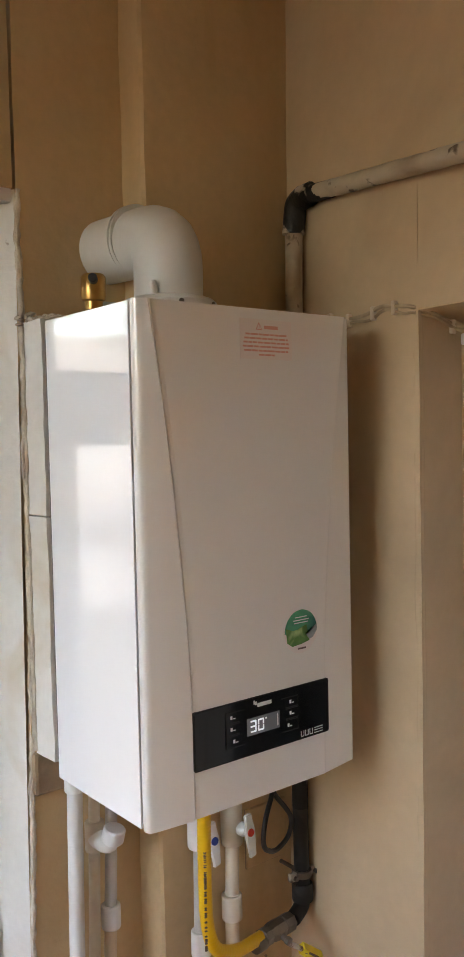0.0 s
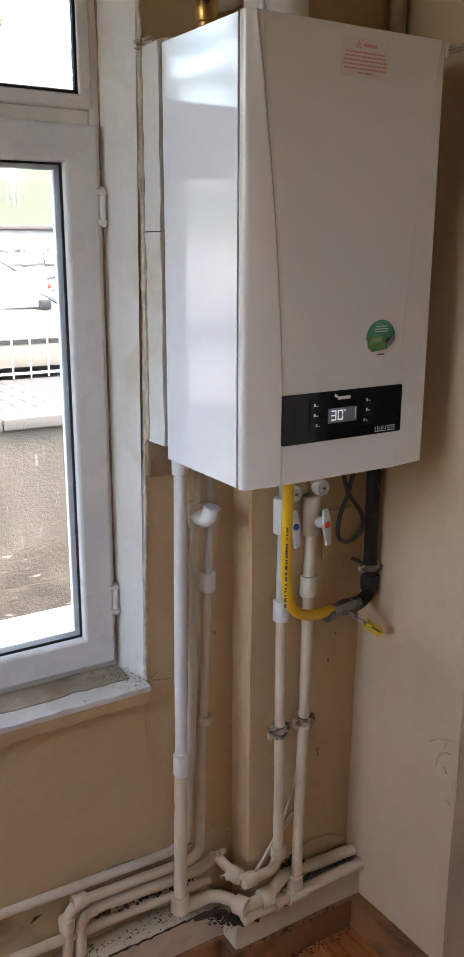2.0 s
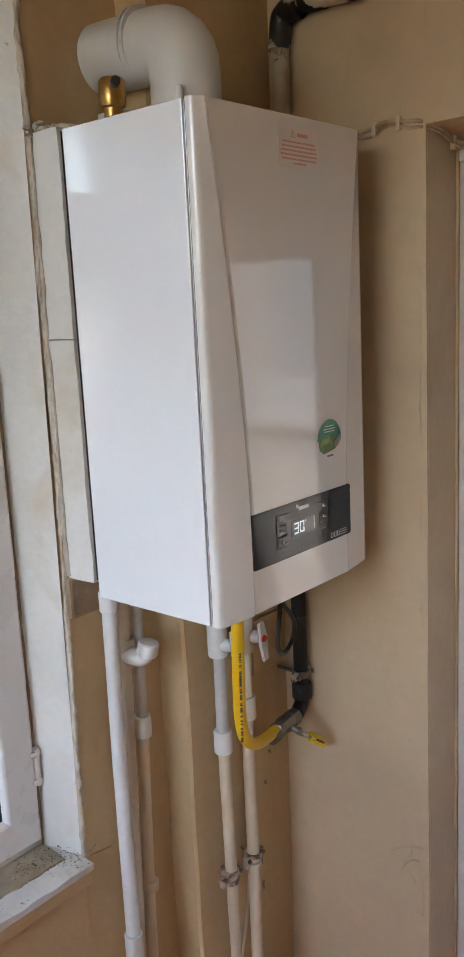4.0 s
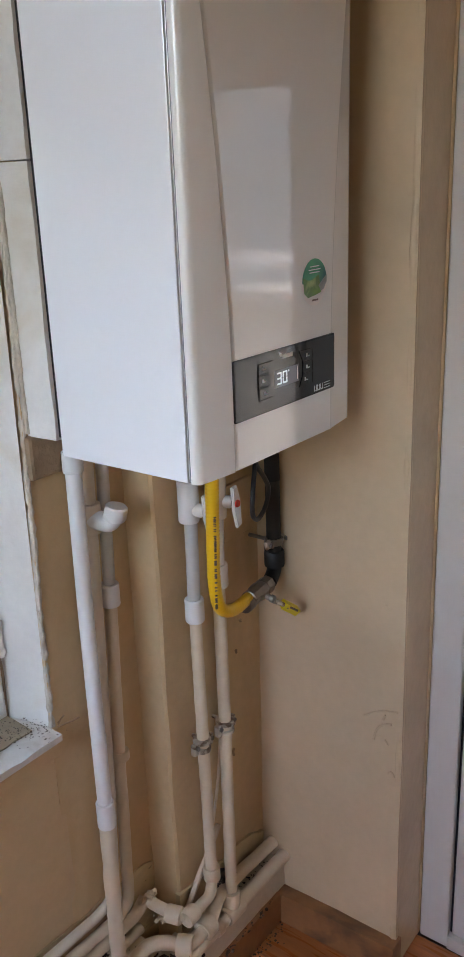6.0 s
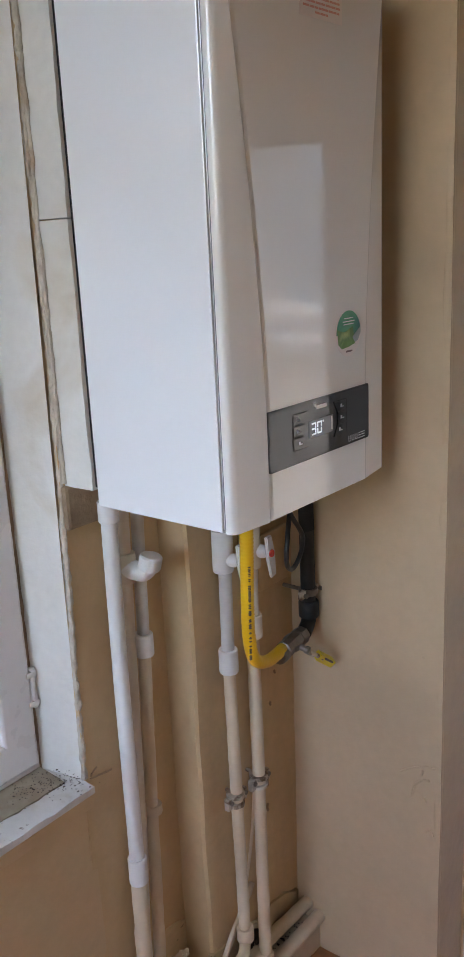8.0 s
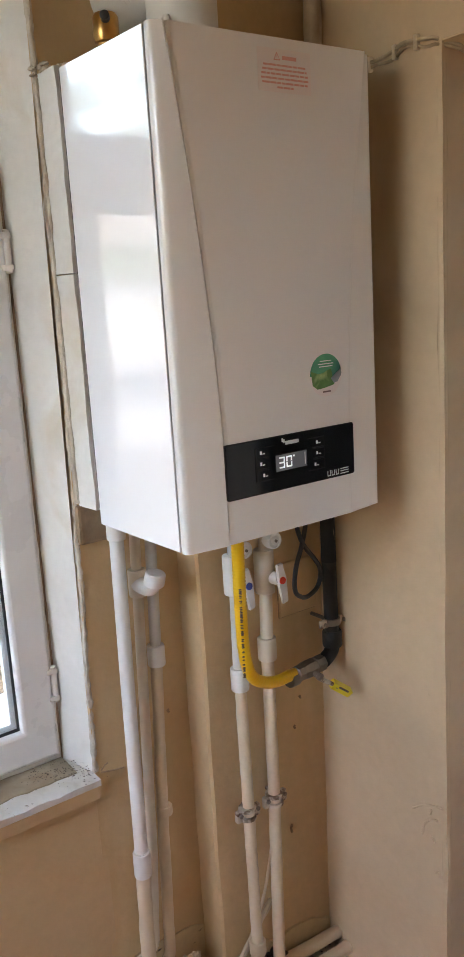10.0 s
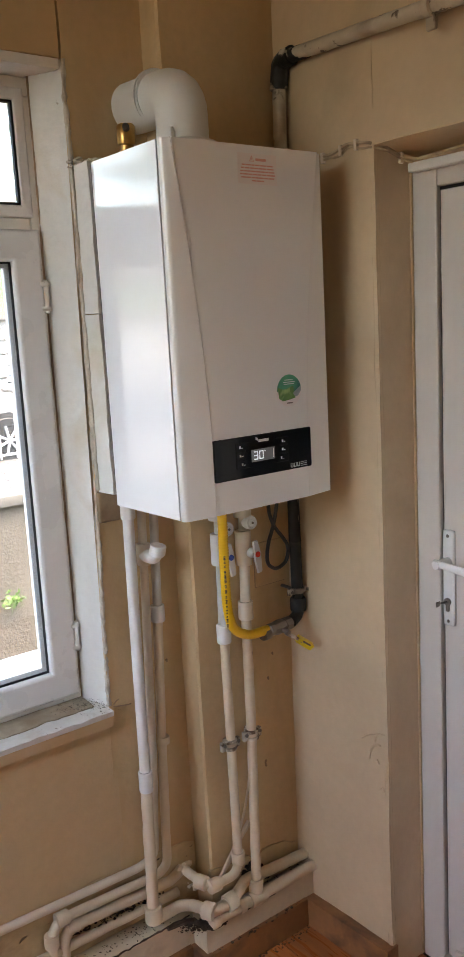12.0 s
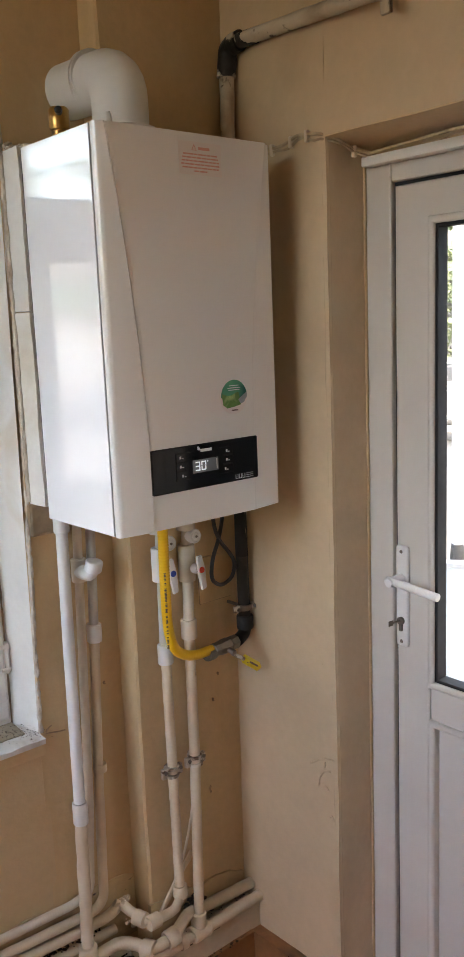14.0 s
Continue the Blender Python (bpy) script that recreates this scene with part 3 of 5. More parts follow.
part("window_frame", box((FX0, WIN_Y, FZ0 + 0.038), (FX0 + 0.04, WIN_Y + 0.06, FZ1 - 0.038), 0.004), PVC_OLD, window)
part("transom", box((FX0 + 0.04, WIN_Y + 0.001, 1.795), (FX1 - 0.022, WIN_Y + 0.06, 1.830), 0.004), PVC_OLD, window)
XM = -1.10
part("mullion", box((XM - 0.03, WIN_Y + 0.002, FZ0 + 0.038), (XM + 0.03, WIN_Y + 0.06, 1.795), 0.004), PVC_OLD, window)
for a, b in ((XM + 0.022, -0.501), (FX0 + 0.02, XM - 0.022)):
    sash = ring_frame("sash", a, b, 0.756, 1.805, 0.066, WIN_Y - 0.014, WIN_Y + 0.026, PVC, window, 0.007)
    ring_frame("gasket", a + 0.065, b - 0.065, 0.821, 1.740, 0.0045, WIN_Y + 0.002, WIN_Y + 0.0075, RUBBER_AND_SHADE, sash, 0.001)
    ring_frame("outer_lip", a + 0.064, b - 0.064, 0.820, 1.741, 0.014, WIN_Y + 0.0145, WIN_Y + 0.025, PVC, sash, 0.002)
    ob = part("pane", box((a + 0.066, WIN_Y + 0.008, 0.822), (b - 0.066, WIN_Y + 0.013, 1.739)), GLASS, sash)
    ob.visible_shadow = False
for a, b in ((XM + 0.0, -0.505), (FX0 + 0.04, XM)):
    light = ring_frame("fixed_light", a, b, 1.830, FZ1 - 0.022, 0.026, WIN_Y - 0.003, WIN_Y + 0.03, PVC, window, 0.006)
    ring_frame("gasket", a + 0.026, b - 0.026, 1.856, FZ1 - 0.048, 0.005, WIN_Y + 0.000, WIN_Y + 0.010, RUBBER_AND_SHADE, light, 0.001)
    ob = part("pane", box((a + 0.028, WIN_Y + 0.014, 1.858), (b - 0.028, WIN_Y + 0.019, FZ1 - 0.050)), GLASS, light)
    ob.visible_shadow = False
for z in (0.895, 1.665):
    h = part("hinge", lathe([(0.003, 0), (0.0062, 0.002), (0.0062, 0.010), (0.0052, 0.011), (0.0052, 0.013), (0.0062, 0.014), (0.0062, 0.058), (0.0052, 0.059), (0.0052, 0.061), (0.0062, 0.062), (0.0062, 0.070), (0.003, 0.072)], (-0.496, WIN_Y - 0.010, z - 0.036)), PVC_OLD, window)
    for dz in (-0.026, 0.026):
        part("hinge_bracket", box((-0.510, WIN_Y - 0.0165, z + dz - 0.005), (-0.489, WIN_Y - 0.006, z + dz + 0.005), 0.002), PVC_OLD, h)


# ---- door ----
door = tagged(empty("door_1", (0.17, -0.75, 0)), "closed white PVC balcony door with a glass light over a panel", "door", kind="structure")
DX = 0.150
FW = 0.064
DY0, DY1 = -0.2745, -0.9595
part("door_frame", box((DX, DY0 - FW, 0), (DX + 0.065, DY0, 1.905), 0.004), DOOR_PVC, door)
part("door_frame", box((DX, DY1, 0), (DX + 0.065, DY1 + FW, 1.905), 0.004), DOOR_PVC, door)
part("door_frame", box((DX + 0.001, DY1 + FW, 1.846), (DX + 0.064, DY0 - FW, 1.905), 0.004), DOOR_PVC, door)
part("threshold", box((DX - 0.004, DY1 + FW, 0), (DX + 0.065, DY0 - FW, 0.034), 0.003), DOOR_PVC, door)
LY0, LY1 = DY0 - FW - 0.006, DY1 + FW + 0.006
part("door_gap", box((DX + 0.012, LY0 - 0.003, 0.036), (DX + 0.05, LY0 + 0.005, 1.846)), RUBBER_AND_SHADE, door)
part("door_gap", box((DX + 0.013, LY1, 1.838), (DX + 0.05, LY0 - 0.003, 1.846)), RUBBER_AND_SHADE, door)


def door_ring(name, ya, yb, z0, z1, w, x0, x1, material, parent, bev=0.006):
    bm = bmesh.new()
    o = [(ya, z0), (yb, z0), (yb, z1), (ya, z1)]
    s = 1 if yb > ya else -1
    i = [(ya + s * w, z0 + w), (yb - s * w, z0 + w), (yb - s * w, z1 - w), (ya + s * w, z1 - w)]
    for a in range(4):
        b = (a + 1) % 4
        q = [o[a], o[b], i[b], i[a]]
        f = [bm.verts.new((x0, y, z)) for y, z in q]
        g = [bm.verts.new((x1, y, z)) for y, z in q]
        bm.faces.new(f)
        bm.faces.new(g)
        for k in range(4):
            bm.faces.new((f[k], f[(k + 1) % 4], g[(k + 1) % 4], g[k]))
    es = [e for e in bm.edges if abs(e.verts[0].co.x - x0) < 1e-6 and abs(e.verts[1].co.x - x0) < 1e-6
          and min(abs(e.verts[0].co.y - e.verts[1].co.y), abs(e.verts[0].co.z - e.verts[1].co.z)) < 1e-6]
    bmesh.ops.bevel(bm, geom=es, offset=bev, segments=3, affect="EDGES", profile=0.5)
    return part(name, bm, material, parent)


leaf = door_ring("door_leaf", LY0 - 0.002, LY1, 0.040, 1.838, 0.083, DX + 0.002, DX + 0.06, DOOR_PVC, door, 0.005)
GY0, GY1 = LY0 - 0.087, LY1 + 0.085
part("mid_rail", box((DX + 0.003, GY1, 0.738), (DX + 0.059, GY0, 0.818), 0.006, 3), DOOR_PVC, leaf)
door_ring("glazing_bead", GY0 + 0.002, GY1 - 0.002, 0.814, 1.772, 0.016, DX - 0.006, DX + 0.02, DOOR_PVC, leaf, 0.006)
door_ring("gasket", GY0 - 0.014, GY1 + 0.014, 0.830, 1.757, 0.007, DX + 0.0, DX + 0.03, RUBBER_AND_SHADE, leaf, 0.001)
ob = part("pane", box((DX + 0.022, GY1 + 0.02, 0.834), (DX + 0.027, GY0 - 0.02, 1.751)), GLASS, leaf)
ob.visible_shadow = False
door_ring("panel_bead", GY0 + 0.002, GY1 - 0.002, 0.122, 0.742, 0.016, DX - 0.003, DX + 0.02, DOOR_PVC, leaf, 0.006)
y = GY0 - 0.014
while y > GY1 + 0.02:
    e = max(GY1 + 0.014, y - 0.092)
    part("panel_board", box((DX + 0.014, e + 0.0012, 0.135), (DX + 0.034, y - 0.0012, 0.730), 0.002, 1), DOOR_PVC, leaf)
    y = e
part("weather_bar", box((DX - 0.010, LY1, 0.044), (DX + 0.004, LY0 - 0.03, 0.072), 0.005), DOOR_PVC, leaf)
HY = -0.366
plate = part("handle_plate", box((DX - 0.008, HY - 0.016, 0.890), (DX + 0.003, HY + 0.016, 1.112), 0.006, 3), PVC, leaf, "white escutcheon plate")
bm = lathe([(0.011, 0), (0.011, 0.03), (0.009, 0.045)], (DX - 0.006, HY, 1.040), (-1, 0, 0))
part("handle_neck", bm, PVC, plate)
part("door_handle", tube([(DX - 0.040, HY + 0.012, 1.042), (DX - 0.044, HY - 0.03, 1.041), (DX - 0.042, HY - 0.118, 1.032)], 0.0085, 12, 0.02), PVC, plate)
bm = lathe([(0.0085, 0), (0.0085, 0.006)], (DX - 0.007, HY, 0.948), (-1, 0, 0))
box((DX - 0.013, HY - 0.004, 0.925), (DX - 0.006, HY + 0.004, 0.946), 0.002, bm=bm)
part("lock_cylinder", bm, STEEL, plate)
bm = tube([(DX - 0.012, HY, 0.948), (DX - 0.032, HY + 0.004, 0.948)], 0.002, 8)
box((DX - 0.046, HY + 0.003, 0.942), (DX - 0.032, HY + 0.0050, 0.954), 0.001, 1, bm)
part("key", bm, STEEL, plate)
for z in (0.902, 1.099):
    part("screw", lathe([(0.004, 0), (0.003, 0.002)], (DX - 0.008, HY, z), (-1, 0, 0), 10), STEEL, plate)
bm = tube([(DX - 0.001 + 0.002 * noise.noise(Vector((0, 3, z * 9))), DY0 + 0.002, z) for z in [0.01 + 1.89 * k / 60 for k in range(61)]], 0.0028, 8, wobble=0.6)
tagged(part("door_frame_sealant", bm, CREAM), "uneven yellowed sealant along the door frame", "sealant", kind="stuff")
# recess: soffit and surface trunking
bm = wall_grid((wall_b(YD0), YD0, ZD - 0.002), (0.3, YD0, 1.903), (0.3, YD1, 1.903), (wall_b(YD1), YD1, ZD - 0.002), 0.02, 6, 20, 0.003)
structure("recess_soffit", bm, CREAM, "cream plastered soffit over the door", "soffit")
structure("cable_trunking", box((0.122, DY1, 1.880), (0.149, DY0 - 0.012, 1.899), 0.003), PVC, "white plastic cable trunking over the door", "trunking")


# ---- boiler ----
BX0, BX1, BZ0, BZ1 = -0.443, -0.041, 1.213, 1.922
YB, YF, YP = 0.055, -0.186, -0.209
boiler = tagged(empty("wall_boiler", (-0.243, YB, BZ0)), "white enamel wall-hung gas boiler with a black control panel", "boiler")
bm = box((BX0 + 0.004, YF, BZ0 + 0.004), (BX1 - 0.004, YB - 0.002, BZ1 - 0.006), 0.004)
part("body", bm, ENAMEL, boiler)
for x0, x1 in ((BX0, BX0 + 0.0035), (BX1 - 0.0035, BX1)):
    part("side_panel", box((x0, YF + 0.003, BZ0), (x1, YB, BZ1), 0.0015), ENAMEL, boiler)
part("cover_seam", box((BX0 + 0.003, YF - 0.004, BZ0 + 0.003), (BX1 - 0.003, YF + 0.001, BZ1 - 0.003)), SEAM, boiler)


def crease(z):
    """How far in from the cover's edge the moulded line runs at a height."""
    k = max(0.0, min(1.0, (z - 1.34) / (BZ1 - 1.34)))
    return 0.073 - 0.055 * k ** 1.55


bm = bmesh.new()
rows = []
nz = 48
for j in range(nz + 1):
    z = BZ0 + (BZ1 - BZ0) * j / nz
    c = crease(z)
    edge, far = -0.2035, -0.1955
    prof = [(BX0, YF - 0.003), (BX0, edge + 0.009), (BX0 + 0.001, edge + 0.005), (BX0 + 0.004, edge + 0.0018), (BX0 + 0.010, edge)]
    xa, xb = BX0 + c, BX1 - 0.007 - c
    prof += [(xa - 0.0038, -0.2091), (xa - 0.0024, -0.2086), (xa - 0.0002, -0.2040), (xa + 0.0018, -0.2062), (xa + 0.0075, YP + 0.0018)]
    prof += [(xb - 0.0040, YP + 0.0018), (xb - 0.0020, YP + 0.0018), (xb - 0.0010, YP + 0.0016), (xb + 0.0005, YP + 0.0018), (xb + 0.0040, YP + 0.0030)]
    prof += [(BX1 - 0.010, far), (BX1 - 0.004, far + 0.0014), (BX1 - 0.001, far + 0.0035), (BX1, far + 0.006), (BX1, YF - 0.002)]
    rows.append([bm.verts.new((x, y, z)) for x, y in prof])
for a, b in zip(rows, rows[1:]):
    for k in range(len(a) - 1):
        bm.faces.new((a[k], a[k + 1], b[k + 1], b[k]))
bm.faces.new(rows[0])
bm.faces.new(rows[-1])
part("front_cover", bm, COVER, boiler, "glossy white moulded front cover")

PX0, PX1, PZ0, PZ1 = -0.371, -0.112, 1.279, 1.363
YQ = YP - 0.0002


def rounded_plate(x0, x1, z0, z1, r, y0, y1):
    pts = []
    for cx, cz, a0 in ((x1 - r, z1 - r, 0), (x0 + r, z1 - r, 90), (x0 + r, z0 + r, 180), (x1 - r, z0 + r, 270)):
        pts += [(cx + r * math.cos(radians(a0 + 18 * k)), cz + r * math.sin(radians(a0 + 18 * k))) for k in range(6)]
    bm = bmesh.new()
    a = [bm.verts.new((x, y0, z)) for x, z in pts]
    b = [bm.verts.new((x, y1, z)) for x, z in pts]
    bm.faces.new(a)
    bm.faces.new(b)
    for i in range(len(a)):
        j = (i + 1) % len(a)
        bm.faces.new((a[i], a[j], b[j], b[i]))
    return bm


panel = part("control_panel", rounded_plate(PX0 + 0.0022, PX1 - 0.0022, PZ0 + 0.0022, PZ1 - 0.0022, 0.003, YQ, YP + 0.006), PANEL, boiler, "black gloss control panel")
part("panel_rim", rounded_plate(PX0, PX1, PZ0, PZ1, 0.004, YQ + 0.0006, YP + 0.006), PANEL_EDGE, panel)
part("display", box((-0.277, YQ - 0.0008, 1.3085), (-0.215, YQ + 0.001, 1.3335)), LCD, panel, "lit grey display")


def plate_outline(points, y0, y1):
    bm = bmesh.new()
    a = [bm.verts.new((x, y0, z)) for x, z in points]
    b = [bm.verts.new((x, y1, z)) for x, z in points]
    bm.faces.new(a)
    bm.faces.new(b)
    for i in range(len(a)):
        j = (i + 1) % len(a)
        bm.faces.new((a[i], a[j], b[j], b[i]))
    return bm


def segment_digit(which, x, z, w, h, y):
    """A seven-segment numeral, its lower left at x, z."""
    t, g = w * 0.20, w * 0.05
    m = h / 2
    seg = {"a": ((g, h - t), (w - g, h)), "d": ((g, 0), (w - g, t)), "g": ((g, m - t / 2), (w - g, m + t / 2)),
           "b": ((w - t, m + g), (w, h - g)), "c": ((w - t, g), (w, m - g)), "e": ((0, g), (t, m - g)), "f": ((0, m + g), (t, h - g))}
    bm = bmesh.new()
    for k in {"3": "abcdg", "0": "abcdef"}[which]:
        (x0, z0), (x1, z1) = seg[k]
        box((x + x0, y - 0.0005, z + z0), (x + x1, y, z + z1), bm=bm)
    return bm


for ch, x in (("3", -0.2715), ("0", -0.2570)):
    part("digit", segment_digit(ch, x, 1.3125, 0.0115, 0.0175, YQ - 0.0008), DIGIT, panel, "lit white numeral %s" % ch)
part("degree_mark", lathe([(0.0016, 0), (0.0016, 0.0005)], (-0.2415, YQ - 0.0008, 1.3285), (0, -1, 0), 10), DIGIT, panel)
part("display_bar", box((-0.2195, YQ - 0.0012, 1.312), (-0.2180, YQ - 0.0008, 1.331)), PRINT, panel)

for side, xo, xi in ((-1, -0.3155, -0.2820), (1, -0.1780, -0.2120)):
    for k, (z0, z1) in enumerate(((1.3345, 1.3495), (1.3175, 1.3325), (1.2990, 1.3155))):
        cut = side * 0.009
        top_in, low_in = xi, xi
        if k == 0:
            low_in = xi + cut
        elif k == 1:
            top_in = low_in = xi + cut
        else:
            top_in = xi + cut
        pts = [(xo, z0), (low_in, z0), (top_in, z1), (xo, z1)]
        b = part("button", plate_outline(pts, YQ - 0.0009, YQ + 0.001), PANEL, panel)
        w = 0.0020
        edge = xo if side < 0 else xi
        rim = [((xo, z0), (low_in, z0)), ((xo, z1), (top_in, z1)), ((xo, z0), (xo, z1))]
        bm = bmesh.new()
        for (ax, az), (bx, bz) in rim:
            tube([(ax, YQ - 0.0005, az), (bx, YQ - 0.0005, bz)], 0.0010, 6, bm=bm)
        part("button_edge", bm, PANEL_EDGE, b)
        cx, z = (xo + low_in) / 2, (z0 + z1) / 2
        bm = box((cx - 0.0045, YQ - 0.0013, z - 0.0022), (cx - 0.0010, YQ - 0.0009, z + 0.0028))
        box((cx + 0.0004, YQ - 0.0013, z - 0.0022), (cx + 0.0045, YQ - 0.0009, z - 0.0008), bm=bm)
        part("symbol", bm, PRINT, b)
bm = box((-0.257, YQ - 0.0005, 1.3475), (-0.230, YQ, 1.3530))
box((-0.2640, YQ - 0.0005, 1.3525), (-0.2615, YQ, 1.3580), bm=bm)
box((-0.2612, YQ - 0.0005, 1.3510), (-0.2580, YQ, 1.3560), bm=bm)
part("logo_mark", bm, PRINT, panel)
bm = bmesh.new()
for x in (-0.1690, -0.1600, -0.1510):
    for lo, hi in (((x - 0.003, 1.2830), (x + 0.0035, 1.2842)), ((x + 0.0025, 1.2842), (x + 0.0035, 1.2920)), ((x - 0.003, 1.2842), (x - 0.002, 1.2920))):
        box((lo[0], YQ - 0.0005, lo[1]), (hi[0], YQ, hi[1]), bm=bm)
for z in (1.2830, 1.2870, 1.2908):
    box((-0.1440, YQ - 0.0005, z), (-0.1260, YQ, z + 0.0010), bm=bm)
part("model_mark", bm, PRINT, panel)

# stickers
YP = YP + 0.0018
warn = tagged(part("warning_sticker", box((-0.274, YP - 0.0006, 1.850), (-0.176, YP - 0.0001, 1.907)), PAPER), "pale sticker with a red printed warning on the boiler cover", "sticker")
bm = plate_outline([(-0.245, 1.892), (-0.233, 1.892), (-0.239, 1.903)], YP - 0.0009, YP - 0.0004)
part("triangle_edge", bm, RED_INK, warn)
bm = plate_outline([(-0.243, 1.8932), (-0.235, 1.8932), (-0.239, 1.9007)], YP - 0.0012, YP - 0.0006)
part("triangle_centre", bm, PAPER, warn)
part("exclamation_bar", box((-0.2395, YP - 0.0014, 1.894), (-0.2385, YP - 0.0008, 1.899)), RED_INK, warn)
part("heading_bar", box((-0.229, YP - 0.0009, 1.8935), (-0.203, YP - 0.0004, 1.8985)), RED_INK, warn)
rnd = random.Random(8)
for k in range(6):
    z = 1.8855 - 0.0058 * k
    half = (0.039, 0.041, 0.043, 0.044, 0.042, 0.015)[k]
    bm = bmesh.new()
    x = -0.225 - half
    while x < -0.225 + half:
        w = rnd.uniform(0.006, 0.014)
        box((x, YP - 0.0009, z - 0.0013), (min(x + w, -0.225 + half), YP - 0.0004, z + 0.0013), bm=bm)
        x += w + 0.0015
    part("text_line", bm, RED_INK, warn)

SX, SZ, SR = -0.167, 1.444, 0.0335
green = tagged(part("round_sticker", lathe([(SR, 0), (SR, 0.0005)], (SX, YP, SZ), (0, -1, 0), 40), PAPER), "round green and white printed sticker on the boiler cover", "sticker")


def disc_piece(z_of, top, y):
    n = 28
    pts = []
    for i in range(n + 1):
        a = math.pi * i / n
        x = SX + SR * 0.985 * math.cos(a)
        pts.append((x, SZ + (SR * 0.985 * math.sin(a) if top else -SR * 0.985 * math.sin(a))))
    line = [(SX + SR * 0.985 * (2 * i / 12 - 1), z_of(2 * i / 12 - 1)) for i in range(1, 12)]
    return plate_outline(pts + line, y - 0.0003, y)


part("sky_print", disc_piece(lambda u: SZ - 0.004 - 0.004 * u, True, YP - 0.0006), STICK_TEAL, green)
pts = [(SX + SR * 0.97 * u, SZ + 0.006 + 0.003 * math.sin(4 * u)) for u in [-0.96 + 0.13 * i for i in range(11)]]
pts += [(SX + SR * 0.5, SZ - 0.016), (SX, SZ - 0.019), (SX - SR * 0.55, SZ - 0.021), (SX - SR * 0.85, SZ - 0.014)]
part("grass_print", plate_outline(pts, YP - 0.0012, YP - 0.0009), STICK_GREEN, green)
pts = [(SX + 0.010, SZ - 0.006), (SX + 0.022, SZ + 0.002), (SX + 0.032, SZ + 0.008), (SX + 0.032, SZ - 0.002), (SX + 0.024, SZ - 0.012), (SX + 0.016, SZ - 0.014)]
part("grey_print", plate_outline(pts, YP - 0.0016, YP - 0.0012), STICK_GREY, green)
for k, (w, z) in enumerate(((0.012, 0.022), (0.016, 0.0175), (0.014, 0.0135))):
    part("text_line", box((SX - w, YP - 0.0013, SZ + z - 0.0007), (SX + w, YP - 0.0009, SZ + z + 0.0007)), PRINT, green)
part("maker_line", box((SX - 0.007, YP - 0.0013, SZ - 0.0270), (SX + 0.009, YP - 0.0006, SZ - 0.0245)), DARK_INK, green)

# board behind the boiler
board = tagged(empty("backing_board", (-0.40, 0.09, 1.236)), "white painted boards between boiler and wall, with a seam", "board")
for z0, z1 in ((1.236, 1.6205), (1.6225, 1.926)):
    part("board_piece", wall_grid((-0.4475, 0.122, z0), (-0.4465, 0.0615, z0), (-0.4465, 0.0615, z1), (-0.4475, 0.122, z1), 0.30, 5, 30, 0.0022, 25), REVEAL, board)
bm = tube([(-0.4490, 0.1215 + 0.002 * noise.noise(Vector((0, 7, z * 9))), z) for z in [1.24 + 0.68 * k / 40 for k in range(41)]], 0.004, 8, wobble=0.7)
part("plaster_fillet", bm, PLASTER, board)

# black sheet that paints in the shade of the gap behind the boiler
part("dark_gap", box((-0.440, 0.0552, 1.240), (-0.05, 0.0625, 1.920)), RUBBER_AND_SHADE, board)

# flue
flue = tagged(empty("flue_pipe", (-0.262, -0.045, BZ1)), "white plastic flue elbow from the boiler into the wall", "flue pipe")
FXX, FR = -0.282, 0.0535
bm = tube([(FXX, -0.045, BZ1 + 0.03), (FXX, -0.045, 2.050), (FXX - 0.010, 0.19, 2.056)], FR, 32, 0.085)
part("elbow", bm, FLUE, flue)
for y, gap in ((0.030, 0.0035), (0.040, 0.0035)):
    k = (y + 0.045) / 0.235
    c = Vector((FXX - 0.010 * k, y, 2.054 + 0.008 * k))
    part("joint_ring", lathe([(FR - 0.002, -0.0022), (FR + gap, -0.0018), (FR + gap, 0.0018), (FR - 0.002, 0.0022)], c, (-0.06, 1, 0.03), 36), FLUE, flue)
part("flange", lathe([(0.074, 0), (0.074, 0.026), (0.068, 0.031), (0.058, 0.034)], (FXX, -0.045, BZ1 - 0.002), (0, 0, 1), 36), FLUE, flue)
part("flange_tab", box((FXX + 0.070, -0.075, BZ1 - 0.002), (FXX + 0.125, -0.020, BZ1 + 0.022), 0.003), FLUE, flue)
for a in (200, 250, 300):
    p = (FXX + 0.070 * math.cos(radians(a)), -0.045 + 0.070 * math.sin(radians(a)), BZ1 + 0.018)
    part("screw", lathe([(0.004, 0), (0.004, 0.006)], p, (math.cos(radians(a)), math.sin(radians(a)), 0.1), 10), STEEL, flue)
part("test_nipple", lathe([(0.006, 0), (0.006, 0.012), (0.004, 0.022)], (FXX - 0.047, -0.075, BZ1 + 0.030), (-0.2, -0.2, 1), 12), FLUE, flue)
part("flange_bracket", box((FXX - 0.095, 0.0, BZ1 - 0.002), (FXX - 0.06, 0.05, BZ1 + 0.028), 0.003), PPR_GREY, flue)

